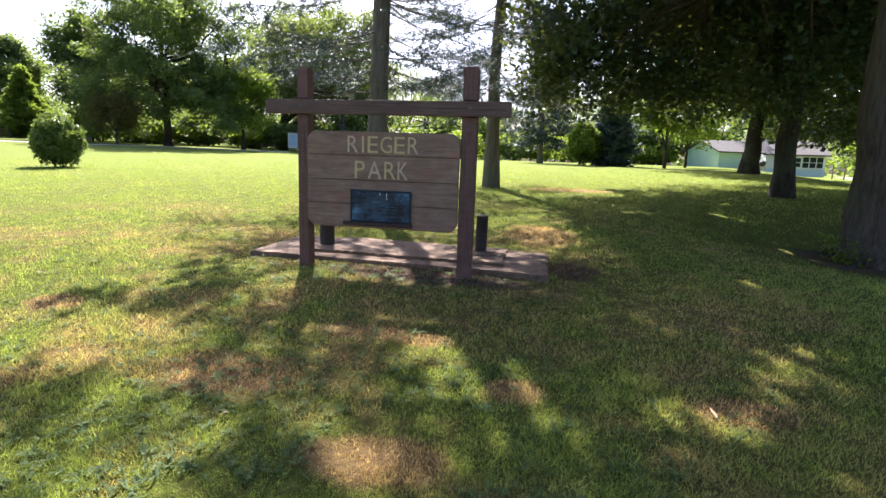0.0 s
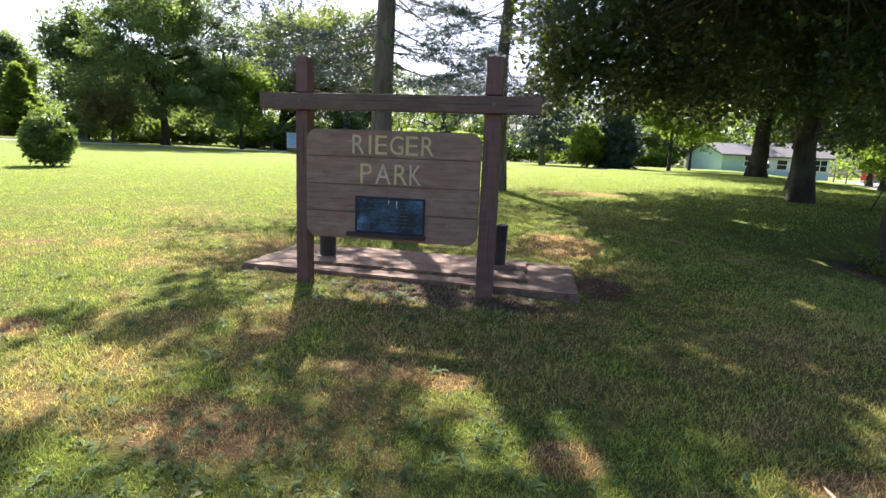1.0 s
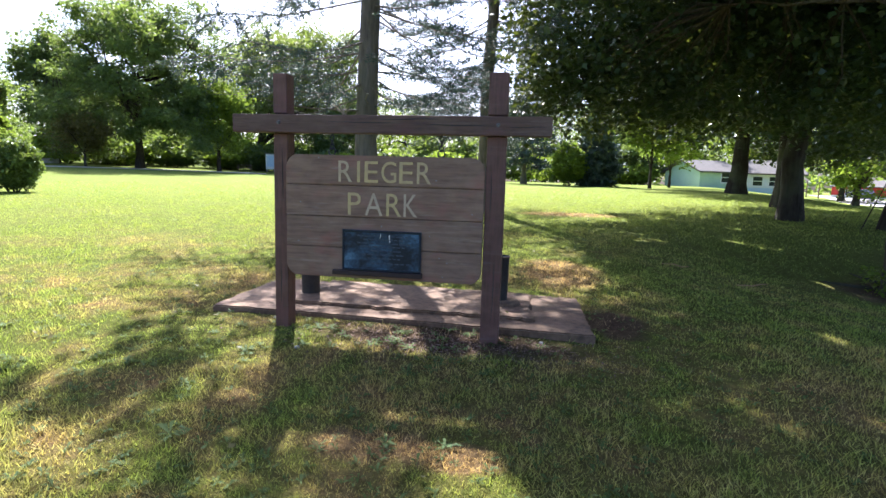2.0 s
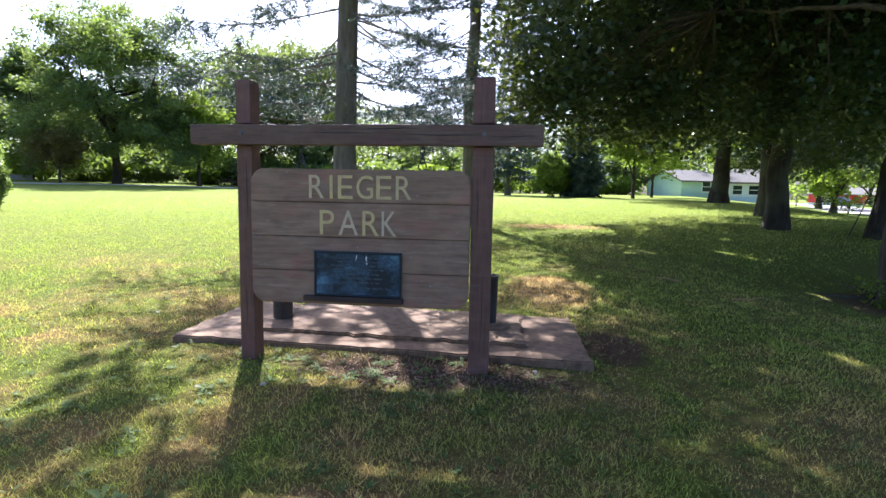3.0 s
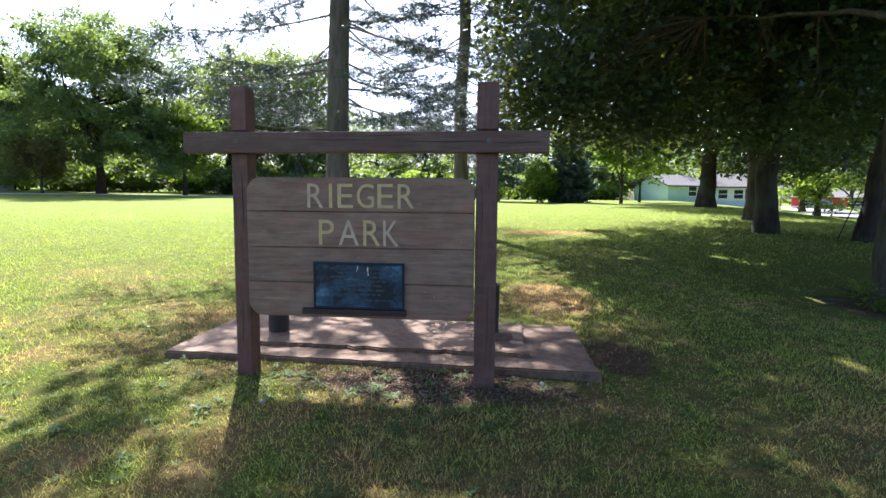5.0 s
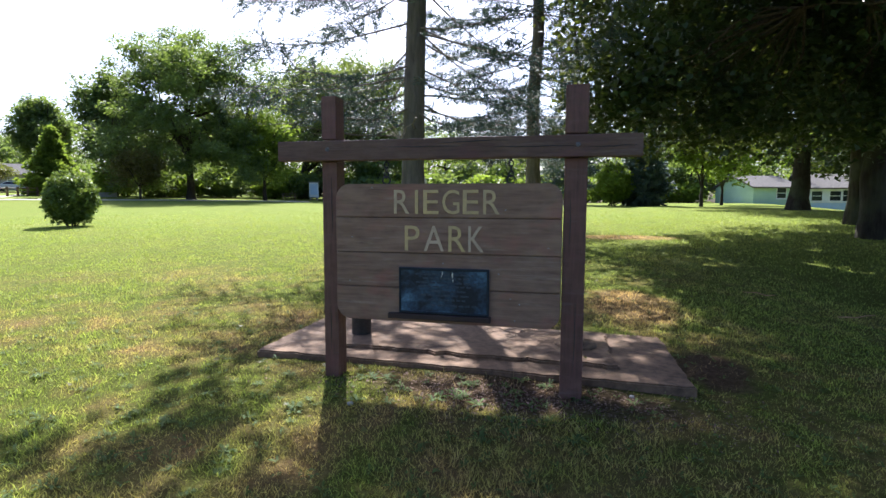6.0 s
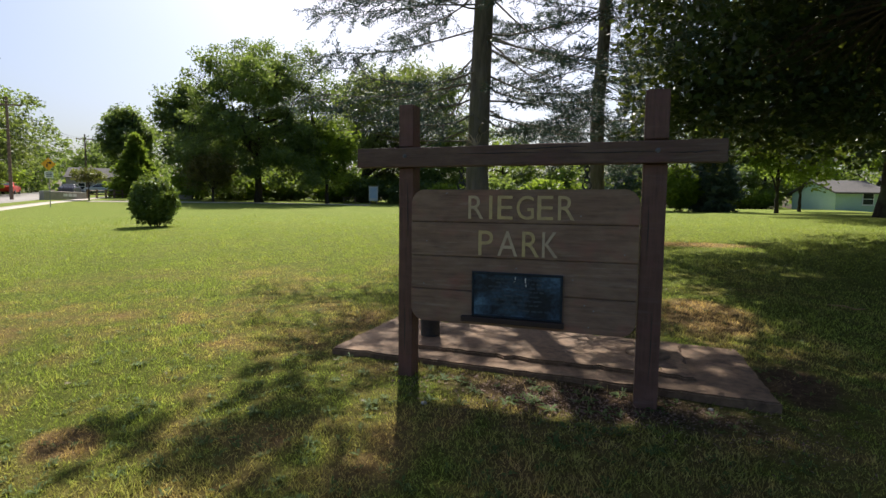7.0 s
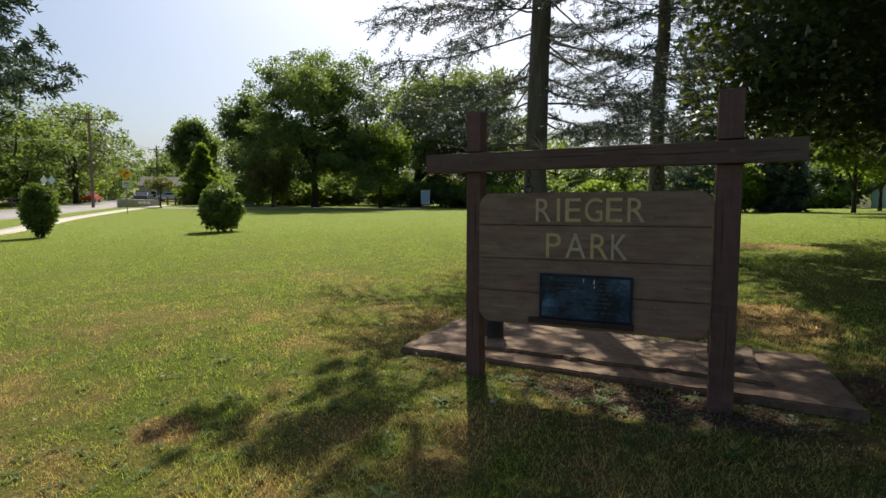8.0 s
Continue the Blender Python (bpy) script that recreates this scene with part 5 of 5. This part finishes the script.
rng = np.random.default_rng(12)
n = 2600
wr = 1.5 * (11 / 1.5) ** rng.uniform(0, 1, n)
wa = np.radians(12 + rng.uniform(-52, 52, n))
wx, wy = 0.9 - wr * np.sin(wa), -4.6 + wr * np.cos(wa)
patchy = np.array([noise.noise(Vector((x * 0.9, y * 0.9, 3.0))) for x, y in zip(wx, wy)]) > -0.28
ok = ~in_slab(wx, wy) & patchy
wx, wy = np.repeat(wx[ok], 7), np.repeat(wy[ok], 7)
n = len(wx)
wa = rng.uniform(0, 2 * math.pi, n)
ln = rng.uniform(0.022, 0.06, n)
out = np.stack([np.cos(wa), np.sin(wa), np.zeros(n)], -1)
sdw = np.stack([-np.sin(wa), np.cos(wa), np.zeros(n)], -1) * (ln * rng.uniform(0.07, 0.16, n))[:, None]
base = np.stack([wx, wy, height(wx, wy) + 0.004], -1)
rise = rng.uniform(0.25, 0.9, n)
mid = base + out * (ln * 0.55)[:, None]
mid[:, 2] += ln * rise * 0.6
tip = base + out * ln[:, None]
tip[:, 2] += ln * rise * 0.5
V = np.stack([base, mid + sdw, tip, mid - sdw], 1).reshape(-1, 3)
weeds = part("crabgrass", np_mesh("crabgrass", V, np.arange(len(V)).reshape(-1, 4)), CRAB)
tagged(weeds, "broad-bladed crabgrass tufts in the turf", "crabgrass", kind="stuff")

rng = np.random.default_rng(9)
for i in range(76):
    if i < 48:
        x, y = rng.uniform(-0.95, 0.9), rng.uniform(-0.7, 0.24)
    else:
        x, y = rng.uniform(-3.5, 2.5), rng.uniform(-2.6, 0.1)
    weed(x, y, i, rng.uniform(0.04, 0.085))


# ---- small things on the ground ----
rng = np.random.default_rng(31)
n = 130
lx, ly = rng.uniform(-4, 5.5, n), rng.uniform(-4, 4.5, n)
C = np.stack([lx, ly, np.where(in_slab(lx, ly), 0.09, height(lx, ly) + 0.03)], -1)
V, F = leaf_arrays(rng, C, 0.042, LOBED, 1.6)
litter = part("leaf_litter", np_mesh("leaf_litter", V, F), BRONZE_LEAF)
tagged(litter, "scattered dry brown leaves on grass and slab", "leaf litter", kind="stuff")
n = 1500
lx, ly = rng.normal(0.5, 0.75, n), rng.normal(-0.08, 0.2, n)
ok = ~in_slab(lx, ly)
lx, ly = lx[ok], ly[ok]
C = np.stack([lx, ly, height(lx, ly) + 0.006], -1)
V, F = leaf_arrays(rng, C, 0.026, LEAF * np.array([0.7, 1, 1]), 2.0)
chips = part("wood_chips", np_mesh("wood_chips", V, F), plain("wood_chip", (0.10, 0.062, 0.046), (0.24, 0.165, 0.125), 30.0, 0.9))
tagged(chips, "weathered reddish wood chips on bare soil", "wood chips", kind="stuff")


def stick(x, y, ln, turn, label):
    P = bent(np.random.default_rng(int(turn)), (-ln / 2, 0, 0), (ln / 2, 0, 0.01), 5, 0.05)
    ob = part("stick", tube_mesh("stick", P, (0.006, 0.008, 0.008, 0.006, 0.003), 6), plain("dry_wood", (0.30, 0.17, 0.09), (0.45, 0.28, 0.16), 20.0, 0.9))
    ob.matrix_world = pose(x, y, ground_z(x, y) + 0.03, 0, 0, turn)
    return tagged(ob, label, "stick", "fallen sticks")


stick(2.55, -2.2, 0.10, 95, "short orange-brown stick lying in the grass")
stick(4.2, 3.6, 0.5, 20, "thin dry stick lying under the maple")
stick(3.4, 4.4, 0.4, 160, "thin dry stick lying under the maple")


def stone(x, y, r, seed, label):
    bm = bmesh.new()
    bmesh.ops.create_icosphere(bm, subdivisions=2, radius=r)
    for v in bm.verts:
        v.co *= 1 + 0.35 * noise.noise(v.co * (2.2 / r) + Vector((seed, 0, 0)))
        v.co.z *= 0.6
    ob = smooth(part("stone", bm, STONE))
    ob.matrix_world = pose(x, y, ground_z(x, y) + r * 0.35)
    return tagged(ob, label, "stone", "loose stones")


stone(-0.55, -0.40, 0.022, 1, "pale grey pebble beside the post in the grass")
stone(1.25, 0.16, 0.018, 2, "pale grey pebble beside the slab")
stone(-1.02, 0.2, 0.018, 5, "pale grey pebble beside the slab")

# ivy and shoots at the foot of the near maple, and its surface roots
shoots = thing("trunk_shoots", (*NEAR, ground_z(*NEAR)), "bright green shoots at the foot of the maple trunk", "plant")
rng = np.random.default_rng(6)
a = rng.uniform(2.7, 4.0, 170)
C = np.stack([np.cos(a) * rng.uniform(0.5, 0.75, 170), np.sin(a) * rng.uniform(0.5, 0.75, 170), 0.03 + 0.42 * rng.uniform(0, 1, 170) ** 1.5], -1)
part("foliage", np_mesh("foliage", *leaf_arrays(rng, C, 0.085, LEAF, 0.5)), LIME, shoots)
for i, (dx, dy) in enumerate(((-1.1, 0.4), (-0.9, -0.9), (-0.3, 1.2), (0.8, -1.1))):
    P = bent(np.random.default_rng(i), (NEAR[0] + dx * 0.3, NEAR[1] + dy * 0.3, 0), (NEAR[0] + dx * 1.2, NEAR[1] + dy * 1.2, 0), 8, 0.06)
    P[:, 2] = [ground_z(p[0], p[1]) + 0.03 - 0.05 * u for p, u in zip(P, np.linspace(0, 1, 8))]
    tagged(smooth(part("surface_root", tube_mesh("surface_root", P, np.linspace(0.075, 0.015, 8), 8), DARK_BARK)), "gnarled surface root spreading from the maple", "root", "maple roots")


# ---- by the far street on the other side ----
def kettle_grill(x, y):
    g = thing("kettle_grill", (x, y, ground_z(x, y)), "black kettle grill on legs beside the house", "grill")
    bm = bmesh.new()
    bmesh.ops.create_uvsphere(bm, u_segments=16, v_segments=10, radius=0.32)
    bmesh.ops.translate(bm, vec=(0, 0, 0.8), verts=bm.verts)
    smooth(part("bowl", bm, INK, g))
    for i in range(3):
        c, q = math.cos(i * 2.1), math.sin(i * 2.1)
        part("leg", tube_mesh("leg", [(c * 0.2, q * 0.2, 0.6), (c * 0.32, q * 0.32, 0)], (0.018, 0.018), 6), STEEL, g)


kettle_grill(22.9, 53.0)


def road_sign(x, y, colour, label, tall=2.2):
    s = thing("roadwork_sign", (x, y, ground_z(x, y)), label, "road sign", turn=-30)
    part("post", boxed((-0.03, -0.03, -0.2), (0.03, 0.03, tall), 0.004), STEEL, s)
    part("panel", boxed((-0.22, -0.05, tall - 0.45), (0.22, -0.032, tall), 0.01), colour, s)


road_sign(35.5, 47, AMBER, "orange roadwork panel on a post by the street")
car(43.5, 69, 62, DARK_CAR, "dark blue car on the far street")
prop = part("leaning_prop", tube_mesh("leaning_prop", [(9.2, 10.05, ground_z(9.2, 10.05)), (9.6, 9.95, 1.6)], (0.014, 0.012), 8), DARK_BARK)
tagged(prop, "thin dark pole leaning against a maple trunk", "pole")
for i, (x, y) in enumerate(((39.5, 67), (43.5, 79.5), (46.5, 89))):
    p = part("wooden_post", tube_mesh("wooden_post", [(x, y, ground_z(x, y) - 0.3), (x, y, ground_z(x, y) + 2.6)], (0.09, 0.08), 10), POLE_WOOD)
    tagged(p, "plain weathered wooden post beside the street", "post", "street posts")
